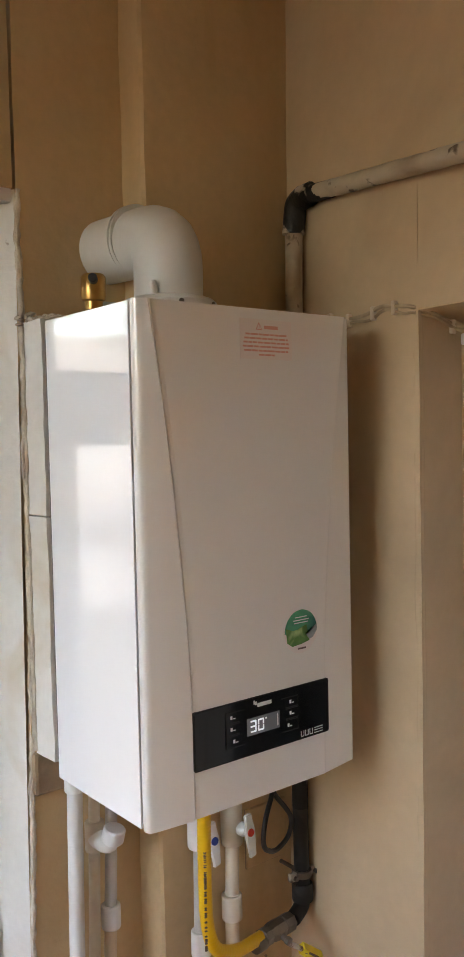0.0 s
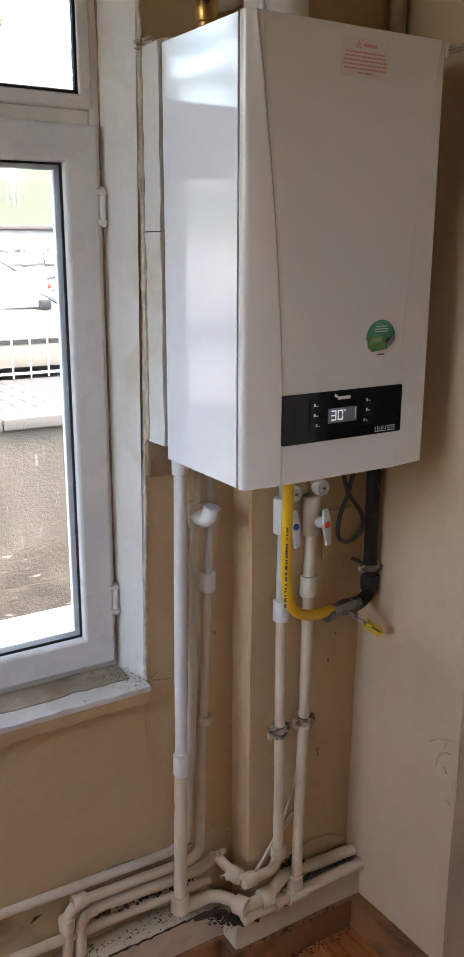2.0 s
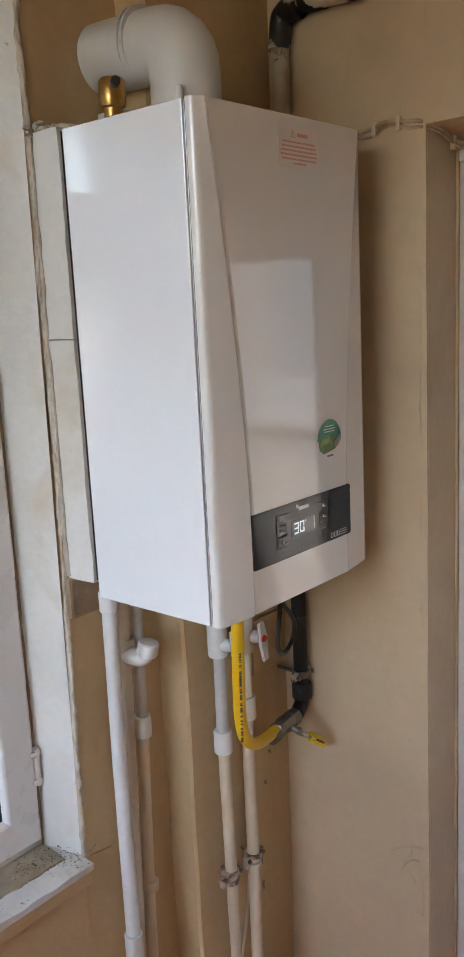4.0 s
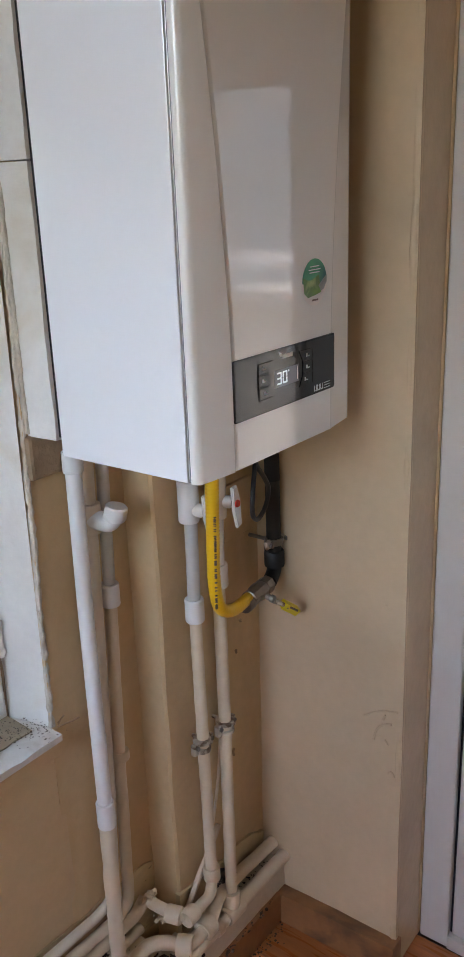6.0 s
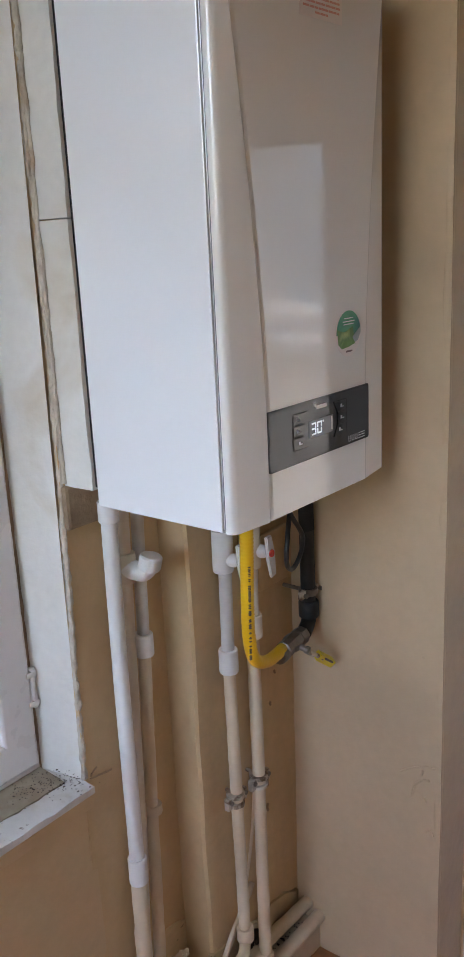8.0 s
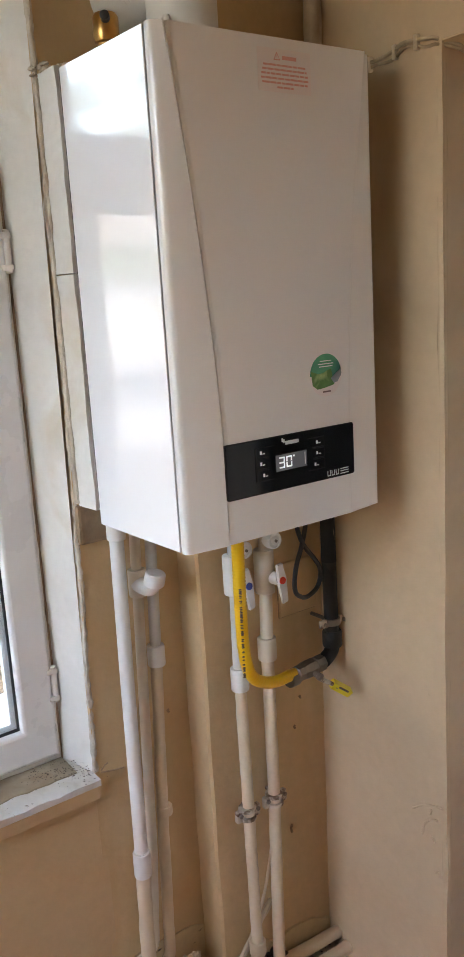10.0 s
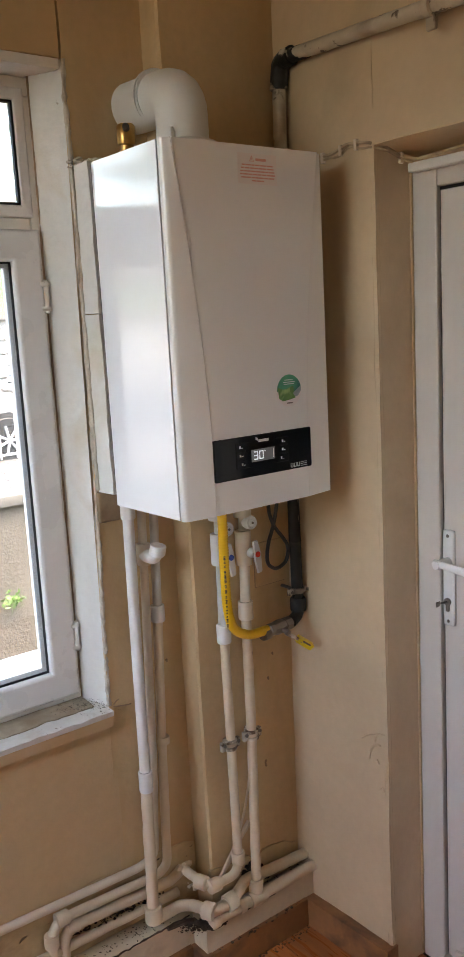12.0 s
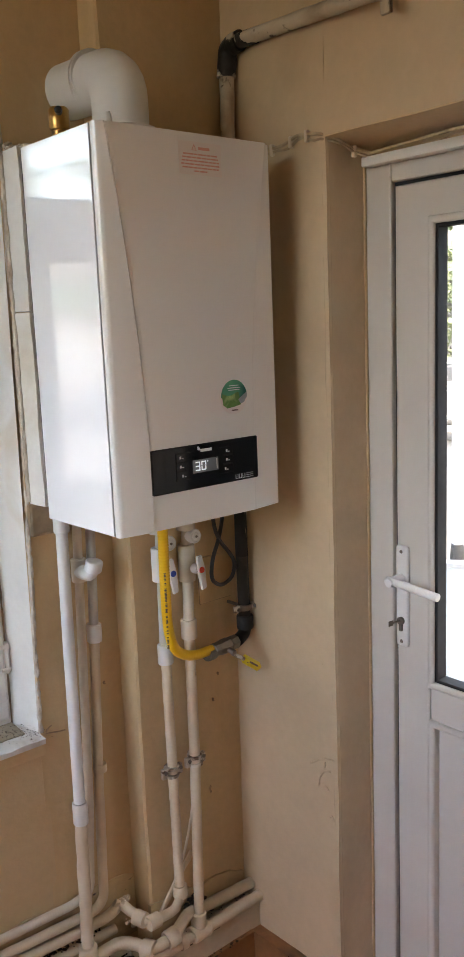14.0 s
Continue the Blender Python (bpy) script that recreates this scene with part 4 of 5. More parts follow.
vent = tagged(empty("air_vent_valve", (-0.386, 0.004, BZ1)), "brass automatic air vent on top of the boiler", "valve")
bm = lathe([(0.008, 0), (0.008, 0.018), (0.014, 0.02), (0.014, 0.032), (0.018, 0.034), (0.0195, 0.040), (0.0195, 0.068), (0.016, 0.073), (0.006, 0.074)],
           (-0.386, 0.004, BZ1 - 0.006), (0, 0, 1), 20)
part("body", bm, BRASS, vent)
part("cap", lathe([(0.007, 0), (0.007, 0.012), (0.004, 0.013)], (-0.395, -0.012, BZ1 + 0.056), (-0.55, -0.8, 0.1), 14), CABLE, vent, "black vent cap")


# ---- pipes under the boiler ----
def pipe(name, label, pts, r, material, corner=0.02, wobble=0.0, collars=(), category="pipe", collar_mat=None):
    root = tagged(empty(name, pts[0]), label, category)
    part("pipe_run", tube(pts, r, 16, corner, wobble=wobble), material, root)
    for p, d, length, rr in collars:
        v = Vector(d).normalized()
        q = Vector(p) - v * length / 2
        part("socket", lathe([(rr * 0.94, 0), (rr, 0.002), (rr, length - 0.002), (rr * 0.94, length)], q, v, 18), collar_mat or material, root)
    return root


DOWN = (0, 0, -1)
p1 = pipe("water_pipe", "white plastic drain pipe running down the wall", [(-0.403, 0.080, 1.232), (-0.408, 0.079, 0.9), (-0.4155, 0.070, 0.54)], 0.0128, PPR,
          collars=[((-0.4035, 0.080, 1.190), DOWN, 0.034, 0.0165), ((-0.4155, 0.070, 0.550), DOWN, 0.050, 0.0165)])
pipe("water_pipe", "cream painted iron pipe continuing down to the ledge", [(-0.4155, 0.070, 0.545), (-0.427, 0.062, 0.196), (-0.345, 0.062, 0.200), (-0.315, 0.040, 0.192), (-0.300, 0.006, 0.184), (-0.235, 0.004, 0.186), (-0.180, 0.020, 0.212), (-0.110, 0.034, 0.190), (0.060, 0.034, 0.178)],
     0.0140, PAINTED, 0.022, 0.10, collars=[((-0.4265, 0.062, 0.215), DOWN, 0.04, 0.021), ((-0.24, 0.005, 0.187), (1, 0, 0.1), 0.03, 0.0215), ((-0.30, 0.012, 0.186), (0.5, -1, 0), 0.03, 0.0215)])
p2 = pipe("water_pipe", "thin white plastic pipe with a tee", [(-0.356, 0.098, 1.232), (-0.364, 0.098, 0.95), (-0.376, 0.098, 0.55), (-0.390, 0.098, 0.335), (-0.430, 0.098, 0.322), (-0.80, 0.098, 0.334), (-1.6, 0.098, 0.345)], 0.0098, PPR_CREAM, 0.02,
          collars=[((-0.360, 0.097, 1.080), DOWN, 0.050, 0.0165)])
bm = tube([(-0.360, 0.097, 1.078), (-0.357, 0.056, 1.078), (-0.352, 0.050, 1.100)], 0.0160, 18, 0.014)
part("outlet_elbow", bm, PPR, p2, "open white plastic elbow")
part("elbow_mouth", lathe([(0.0165, 0), (0.0185, 0.003), (0.0185, 0.022), (0.0165, 0.0245), (0.0060, 0.0245)], (-0.3535, 0.0515, 1.084), (0.12, -0.22, 1), 20), PPR, p2)
p3 = pipe("water_pipe", "grey plastic pipe over a cream painted pipe", [(-0.322, 0.100, 1.232), (-0.333, 0.098, 0.94)], 0.0105, PPR_GREY, collars=[((-0.333, 0.098, 0.932), DOWN, 0.040, 0.0165)], collar_mat=PPR)
pipe("water_pipe", "cream painted iron pipe bending along the ledge", [(-0.333, 0.098, 0.945), (-0.350, 0.094, 0.60), (-0.360, 0.092, 0.305), (-0.380, 0.092, 0.286), (-0.652, 0.092, 0.296), (-0.672, 0.092, 0.27), (-0.676, 0.092, 0.16)],
     0.0110, PAINTED, 0.022, 0.10, collars=[((-0.645, 0.092, 0.296), (1, 0, 0), 0.03, 0.017), ((-0.674, 0.092, 0.255), DOWN, 0.03, 0.017), ((-0.345, 0.094, 0.62), DOWN, 0.018, 0.0155)])
pipe("water_pipe", "cream painted iron pipe low on the ledge", [(-0.318, 0.092, 0.272), (-0.345, 0.094, 0.252), (-0.43, 0.092, 0.254), (-0.628, 0.092, 0.266), (-0.645, 0.092, 0.24), (-0.648, 0.092, 0.16)],
     0.0125, PAINTED, 0.022, 0.10, collars=[((-0.622, 0.092, 0.266), (1, 0, 0), 0.026, 0.0165)])
VX4, VX5 = -0.196, -0.125
p4 = pipe("cold_water_pipe", "white plastic cold water pipe with a blue-marked stop valve", [(-0.190, 0.030, 1.225), (-0.195, 0.030, 0.878)], 0.0118, PPR_GREY,
          collars=[((-0.195, 0.030, 0.862), DOWN, 0.045, 0.0175), ((-0.1965, 0.030, 1.07), DOWN, 0.075, 0.0185), ((-0.197, 0.030, 1.165), DOWN, 0.05, 0.020)], collar_mat=PPR)
pipe("water_pipe", "cream painted iron pipe bending round the column", [(-0.195, 0.030, 0.875), (-0.194, 0.028, 0.60), (-0.196, 0.022, 0.262), (-0.225, 0.004, 0.252), (-0.290, 0.006, 0.252), (-0.312, 0.050, 0.262), (-0.318, 0.094, 0.272)], 0.0115, PAINTED, 0.026, 0.08,
     collars=[((-0.196, 0.022, 0.278), DOWN, 0.03, 0.017), ((-0.285, 0.006, 0.252), (1, 0, 0), 0.03, 0.017), ((-0.305, 0.03, 0.257), (0.3, -1, 0), 0.03, 0.0175)])
p5 = pipe("hot_water_pipe", "cream-white plastic hot water pipe with a red-marked stop valve", [(-0.116, 0.028, 1.225), (-0.128, 0.026, 0.925)], 0.0125, PPR_CREAM,
          collars=[((-0.1285, 0.026, 0.905), DOWN, 0.045, 0.0185), ((-0.125, 0.027, 1.06), DOWN, 0.085, 0.0195), ((-0.1225, 0.028, 1.165), DOWN, 0.06, 0.022)])
pipe("water_pipe", "cream painted iron pipe down to the tee", [(-0.1285, 0.026, 0.92), (-0.134, 0.021, 0.60), (-0.156, 0.006, 0.175)], 0.0122, PAINTED, 0.02, 0.06,
     collars=[((-0.1575, 0.0065, 0.192), DOWN, 0.035, 0.0185)])
pipe("water_pipe", "cream painted iron pipe along the column foot", [(-0.300, 0.004, 0.160), (0.055, 0.004, 0.160)], 0.0145, PAINTED, 0.02, 0.10,
     collars=[((-0.158, 0.004, 0.160), (1, 0, 0), 0.05, 0.0195), ((-0.21, 0.004, 0.160), (1, 0, 0), 0.018, 0.018), ((-0.292, 0.004, 0.160), (1, 0, 0), 0.02, 0.018)])
pipe("water_pipe", "cream painted iron pipe behind the ledge", [(-0.335, 0.094, 0.212), (-0.9, 0.094, 0.225), (-1.6, 0.094, 0.235)], 0.011, PAINTED, 0.02, 0.12)
# valve wings
for root, x, y, z, dot, lean in ((p4, -0.192, 0.0, 1.052, BLUE_DOT, 0.06), (p5, -0.116, -0.004, 1.045, RED_DOT, 0.10)):
    neck = part("valve_neck", lathe([(0.012, 0), (0.012, 0.020), (0.008, 0.026)], (x - 0.004, y + 0.024, z + 0.004), (0.15, -1, 0), 16), PPR, root)
    pts = [(x - 0.009, z + 0.034), (x + 0.006, z + 0.036), (x + 0.013, z + 0.004), (x + 0.017, z - 0.042), (x + 0.003, z - 0.046), (x - 0.004, z - 0.01)]
    bm = plate_outline(pts, y - 0.008, y - 0.001)
    bmesh.ops.bevel(bm, geom=list(bm.edges), offset=0.002, segments=2, affect="EDGES")
    wing = part("valve_handle", bm, PPR, root)
    part("colour_dot", lathe([(0.0072, 0), (0.0066, 0.002)], (x + 0.003, y - 0.008, z + 0.002), (0, -1, 0), 16), dot, wing)
for root, x, z in ((p4, -0.185, 1.119), (p5, -0.115, 1.122)):
    cap = part("valve_cap", lathe([(0.0165, -0.020), (0.0165, 0.0), (0.0150, 0.003), (0.0125, 0.003), (0.0120, 0.001), (0.0085, 0.001), (0.0080, 0.003), (0.0040, 0.004)], (x, 0.004, z), (0.0, -1, 0.05), 20), PPR, root, "round white valve cap")
    part("cap_screw", lathe([(0.003, 0), (0.003, 0.002)], (x, 0.0, z), (0, -1, 0.05), 8), STEEL, cap)

# clamps on the two pipes
for x, y, z, r in ((-0.1975, 0.028, 0.580, 0.0135), (-0.1345, 0.021, 0.588, 0.0145)):
    clamp = tagged(empty("pipe_clamp", (x, y, z)), "painted steel pipe clamp with bolts", "pipe clamp", "clamps on the water pipes")
    for dz in (-0.009, 0.009):
        part("band", lathe([(r, -0.0035), (r + 0.004, -0.003), (r + 0.004, 0.003), (r, 0.0035)], (x, y, z + dz), (0, 0, 1), 18), CLAMP, clamp)
    for dx in (-0.021, 0.021):
        part("ear", box((x + dx - 0.007, y - 0.006, z - 0.012), (x + dx + 0.007, y + 0.005, z + 0.012), 0.002), CLAMP, clamp)
        part("bolt", lathe([(0.004, 0), (0.0045, 0.004), (0.003, 0.005)], (x + dx, y - 0.006, z + 0.004), (0, -1, 0), 8), STEEL, clamp)
    part("wall_stud", tube([(x + 0.012, y + 0.01, z), (x + 0.012, 0.075, z)], 0.004, 8), CLAMP, clamp)

# grimy paint behind the low pipes
GRIME = surface("grimy_cream_paint", (0.68, 0.515, 0.29), 0.6, 0.2, 6, 60, 0.5, 0.003, stain=(0.34, 0.23, 0.13), stain_scale=7, stain_at=0.50, stain_soft=0.12,
                second=(0.09, 0.06, 0.04), second_at=0.66, stretch=(0.6, 1, 1.3))
bm = wall_grid((-1.7, YA - 0.0035, 0.15), (XC - 0.004, YA - 0.0035, 0.15), (XC - 0.004, YA - 0.0035, 0.345), (-1.7, YA - 0.0035, 0.36), 0.012, 60, 8, 0.002, 12)
for v in bm.verts:
    if v.co.z > 0.30:
        v.co.z += 0.05 * noise.noise(Vector((v.co.x * 5, 1, 2))) + 0.02 * noise.noise(Vector((v.co.x * 21, 1, 2))) - 0.03
structure("grimy_wall_band", bm, GRIME, "grimy cream paint on the wall behind the low pipes", "wall")
bm = wall_grid((XC - 0.004, YC - 0.0055, 0.13), (0.028, YC - 0.0055, 0.13), (0.028, YC - 0.0055, 0.235), (XC - 0.004, YC - 0.0055, 0.27), 0.012, 20, 6, 0.002, 12)
for v in bm.verts:
    if v.co.z > 0.215:
        v.co.z += 0.04 * noise.noise(Vector((v.co.x * 9, 1, 2))) + 0.015 * noise.noise(Vector((v.co.x * 31, 1, 2))) - 0.02
structure("grimy_column_foot", bm, GRIME, "grimy cream paint at the foot of the column", "wall")
bm = lumps(((-0.95, 0.088, 0.167), (-0.34, 0.088, 0.167)), 0.0020, 320, 41, 0.012, flat=0.08)
lumps(((-0.28, 0.035, 0.144), (0.03, 0.035, 0.144)), 0.0020, 160, 42, 0.012, bm=bm, flat=0.08)
tube([(-0.60 + 0.27 * k / 60, 0.0565, 0.1655 - 0.006 * max(0, noise.noise(Vector((k * 0.3, 1, 2))))) for k in range(61)], 0.0022, 7, wobble=0.9, freq=60, bm=bm)
tube([(-0.395, 0.056, 0.163), (-0.345, 0.054, 0.160), (-0.322, 0.050, 0.150), (-0.312, 0.020, 0.143), (-0.300, 0.004, 0.142), (-0.255, 0.003, 0.1425)], 0.0062, 7, wobble=1.0, freq=60, bm=bm)
lumps(((-0.335, 0.040, 0.150), (-0.265, 0.010, 0.146)), 0.0055, 90, 47, 0.010, bm=bm, flat=0.25)
lumps(((-0.175, 0.030, 0.215), (-0.135, 0.036, 0.228)), 0.0060, 40, 48, 0.006, bm=bm, flat=0.5)
lumps(((-0.135, 0.048, 0.168), (0.020, 0.048, 0.162)), 0.0040, 120, 49, 0.006, bm=bm, flat=0.3)
lumps(((-0.62, 0.100, 0.238), (-0.37, 0.100, 0.226)), 0.0035, 120, 50, 0.006, bm=bm, flat=0.3)
tube([(-0.19, 0.003, 0.1425), (-0.10, 0.003, 0.1425)], 0.0025, 7, wobble=0.9, freq=90, bm=bm)
tagged(part("ledge_dirt", bm, SOOT), "black dirt lying on the ledge under the pipes", "dirt", kind="stuff")
# scratches and knocks in the paint
marks = tagged(empty("wall_scratches", (0.034, -0.23, 0.58)), "raised scratches in the wall paint beside the recess", "scratch", kind="structure")
for pts in ([(-0.190, 0.594), (-0.215, 0.612), (-0.240, 0.622), (-0.262, 0.626)], [(-0.212, 0.548), (-0.218, 0.575), (-0.232, 0.590), (-0.250, 0.595)],
            [(-0.236, 0.556), (-0.243, 0.545)], [(-0.232, 0.600), (-0.236, 0.612)], [(-0.244, 0.482), (-0.252, 0.490), (-0.258, 0.478)]):
    part("scratch", tube([(0.0357, y, z) for y, z in pts], 0.0022, 6, 0.01, wobble=0.3), WALL_B, marks)
spots = tagged(empty("wall_marks", (-0.05, 0.058, 0.6)), "brown nail holes and drips on the column", "stain", kind="structure")
for x, z, h in ((-0.041, 0.696, 0.002), (-0.062, 0.470, 0.007), (-0.023, 0.757, 0.001), (-0.30, 0.80, 0.001)):
    yy = YC - 0.003 if x > XC else YA - 0.003
    part("mark", tube([(x, yy + 0.001, z + h), (x - 0.003, yy + 0.001, z), (x - 0.001, yy + 0.001, z - h - 0.003)], 0.0024, 7, wobble=0.8, freq=260), RAW, spots)
crack = tagged(empty("plaster_crack", (-0.43, 0.122, 0.73)), "dark crack in the plaster at the sill corner", "crack", kind="structure")
part("crack_line", tube([(-0.455, 0.1225, 0.730), (-0.438, 0.1225, 0.727), (-0.425, 0.1225, 0.724), (-0.408, 0.1225, 0.722)], 0.0016, 6, wobble=0.5, freq=200), RAW, crack)
part("crack_line", tube([(-0.455, 0.1225, 0.734), (-0.446, 0.1225, 0.742), (-0.440, 0.1225, 0.744)], 0.0013, 6, wobble=0.5, freq=200), RAW, crack)
# ragged plaster over the board
tagged(part("plaster_scraps", lumps(((-0.452, 0.115, 1.930), (-0.40, 0.075, 1.932)), 0.006, 40, 51, 0.006, flat=0.6), PLASTER), "scraps of plaster on top of the white board", "plaster", kind="stuff")

plate_cover = tagged(empty("cover_plate", (-0.022, 0.058, 1.0)), "cream painted-over blank cover plate on the column", "cover plate")
part("plate", box((-0.071, 0.0515, 0.942), (0.026, 0.060, 1.052), 0.002), STREAK, plate_cover)
part("seam_line", tube([(-0.0715, 0.0555, 0.942), (-0.0715, 0.0555, 1.052)], 0.0012, 6, wobble=0.4), RAW, plate_cover)
part("seam_line", tube([(-0.071, 0.0555, 0.9415), (0.026, 0.0555, 0.9415)], 0.0012, 6, wobble=0.4), RAW, plate_cover)
# thin loose cable and wooden strip behind the pipes
thin = tagged(part("thin_cable", tube([(-0.098, 0.048, 1.10), (-0.098, 0.050, 0.80), (-0.108, 0.050, 0.60), (-0.125, 0.05, 0.45), (-0.165, 0.045, 0.33), (-0.240, 0.04, 0.235)], 0.0032, 8, 0.1), PAINTED), "thin cream painted cable behind the pipes", "cable")
strip = tagged(part("wood_lath", tube([(-0.135, 0.049, 0.34), (-0.250, 0.046, 0.215)], 0.006, 6, wobble=0.3), PAINTED), "paint-covered lath leaning behind the pipes", "lath")
foam = tagged(part("foam_lump", lumps(((-0.330, 0.088, 0.272), (-0.300, 0.080, 0.282)), 0.007, 12, 12, 0.005), PAINTED), "lump of cream filler at a pipe joint", "filler", kind="stuff")
tagged(part("foam_crumb", lumps(((-0.312, 0.062, 0.236), (-0.300, 0.056, 0.230)), 0.005, 9, 13, 0.004), PAINTED), "lump of cream filler by the pipes", "filler", kind="stuff")

# ---- gas line ----
GX, GY = 0.020, 0.004
gas = tagged(empty("gas_pipe", (GX, GY, 0.86)), "black tarred steel gas pipe with flaking white paint", "gas pipe")
part("tarred_run", tube([(GX, GY, 1.055), (GX + 0.001, GY, 0.92), (GX + 0.003, GY, 0.862), (GX - 0.034, GY - 0.012, 0.853)], 0.0145, 18, 0.026), TAR, gas)
part("flaking_run", tube([(GX, GY, 1.05), (GX + 0.002, GY + 0.002, 1.60)], 0.0148, 18, wobble=0.05), TAR_CHIP, gas)
part("painted_run", tube([(GX + 0.002, GY + 0.002, 1.595), (GX + 0.022, GY + 0.014, 2.125)], 0.0160, 18, wobble=0.05), WHITE_PIPE, gas)
part("tarred_elbow", tube([(GX + 0.021, GY + 0.014, 2.105), (GX + 0.023, GY + 0.012, 2.165), (GX + 0.020, GY - 0.035, 2.168)], 0.0205, 18, 0.03, wobble=0.16), TAR_SPECK, gas)
part("painted_run", tube([(GX + 0.020, GY - 0.030, 2.168), (-0.017, -0.60, 2.125), (-0.066, -1.1, 2.090), (-0.075, -2.0, 2.07)], 0.0150, 18, wobble=0.08), WHITE_PIPE, gas)
part("flaking_run", tube([(GX + 0.020, GY - 0.028, 2.168), (GX + 0.0165, GY - 0.088, 2.1635)], 0.0158, 18, wobble=0.1), TAR_CHIP, gas)
part("socket", lathe([(0.019, 0), (0.020, 0.003), (0.020, 0.03), (0.018, 0.033)], (GX + 0.002, GY, 0.872), (0, 0, 1), 18), TAR, gas)
clip = tagged(empty("gas_pipe_clip", (-0.004, -0.46, 2.135)), "white painted pipe clip on the gas pipe", "pipe clamp")
part("band", lathe([(0.017, -0.010), (0.021, -0.008), (0.021, 0.008), (0.017, 0.010)], (-0.003, -0.455, 2.136), (-0.066, -1, -0.075), 20), WHITE_PIPE, clip)
part("ear", box((-0.008, -0.467, 2.094), (0.002, -0.445, 2.121), 0.003), WHITE_PIPE, clip)
part("stud", tube([(-0.002, -0.456, 2.136), (0.14, -0.456, 2.136)], 0.005, 8), WHITE_PIPE, clip)
gclamp = tagged(empty("pipe_clamp", (GX, GY, 0.925)), "dull steel clamp holding the gas pipe", "pipe clamp")
part("band", lathe([(0.015, -0.007), (0.0185, -0.006), (0.0185, 0.006), (0.015, 0.007)], (GX + 0.001, GY, 0.925), (0, 0, 1), 20), STEEL, gclamp)
for dx in (-0.025, 0.025):
    part("ear", box((GX + dx - 0.008, GY - 0.008, 0.917), (GX + dx + 0.008, GY + 0.001, 0.933), 0.002), CLAMP, gclamp)
    part("bolt", lathe([(0.0045, 0), (0.0045, 0.006)], (GX + dx, GY - 0.010, 0.925), (0, -1, 0), 8), STEEL, gclamp)
part("stud", tube([(GX, GY + 0.016, 0.925), (GX, 0.08, 0.925)], 0.004, 8), STEEL, gclamp)
valve = tagged(empty("gas_valve", (-0.06, -0.016, 0.852)), "steel gas ball valve with a yellow-sleeved lever", "valve")
A, B = Vector((-0.104, -0.024, 0.857)), Vector((-0.012, -0.008, 0.853))
d = (B - A).normalized()
part("body", lathe([(0.013, 0), (0.0165, 0.002), (0.0165, 0.018), (0.0145, 0.020), (0.0165, 0.024), (0.0185, 0.034), (0.0185, 0.050), (0.0155, 0.058), (0.0175, 0.060), (0.0175, 0.082), (0.014, 0.085)], A, d, 8), STEEL, valve)
part("spindle", lathe([(0.006, 0), (0.006, 0.012), (0.0075, 0.013), (0.0075, 0.020), (0.004, 0.022)], A + d * 0.042 + Vector((0, -0.014, -0.004)), (0.15, -1, -0.25), 10), STEEL, valve)
lever = part("lever", tube([(-0.060, -0.048, 0.843), (-0.040, -0.054, 0.830), (-0.026, -0.057, 0.818)], 0.0045, 8), CLAMP, valve)
bm = tube([(-0.036, -0.053, 0.828), (0.006, -0.056, 0.796)], 0.0105, 4)
part("lever_sleeve", bm, YELLOW_TAG, lever, "yellow plastic sleeve")
bm = tube([(-0.026, -0.0645, 0.8195), (-0.006, -0.0660, 0.8045)], 0.0022, 6)
part("printed_bar", bm, DARK_INK, lever)
hose = tagged(empty("gas_hose", (-0.262, -0.080, 1.213)), "yellow plastic-coated flexible gas hose", "hose")
path = rounded([(-0.262, -0.080, 1.225), (-0.257, -0.070, 1.05), (-0.250, -0.062, 0.96), (-0.232, -0.055, 0.902), (-0.175, -0.040, 0.868), (-0.100, -0.022, 0.860)], 0.08, 10)
fine = []
for a, b in zip(path, path[1:]):
    k = max(1, int((b - a).length / 0.0022))
    fine += [a.lerp(b, i / k) for i in range(k)]
rad = [0.0110 + 0.0004 * math.sin(i * math.pi / 1.5) for i in range(len(fine))]
part("ribbed_tube", tube(fine, 0.0128, 18, radii=rad), YELLOW, hose)
rnd = random.Random(19)
for z in [1.085 - 0.0030 * k for k in range(56)]:
    if rnd.random() < 0.25:
        continue
    w = rnd.uniform(0.0004, 0.0011)
    k = (1.225 - z) / 0.295
    part("printed_bar", box((-0.2705 + 0.010 * k, -0.0900 + 0.016 * k, z - w), (-0.2665 + 0.010 * k, -0.0870 + 0.016 * k, z + w)), DARK_INK, hose)
part("hose_nut", lathe([(0.014, 0), (0.0165, 0.003), (0.0165, 0.018), (0.014, 0.020)], (-0.262, -0.080, BZ0 - 0.004), (0, 0, 1), 6), STEEL, hose)
part("crimp", lathe([(0.0142, 0), (0.0150, 0.003), (0.0150, 0.022), (0.0142, 0.024)], (-0.122, -0.0268, 0.853), d, 18), STEEL, hose)

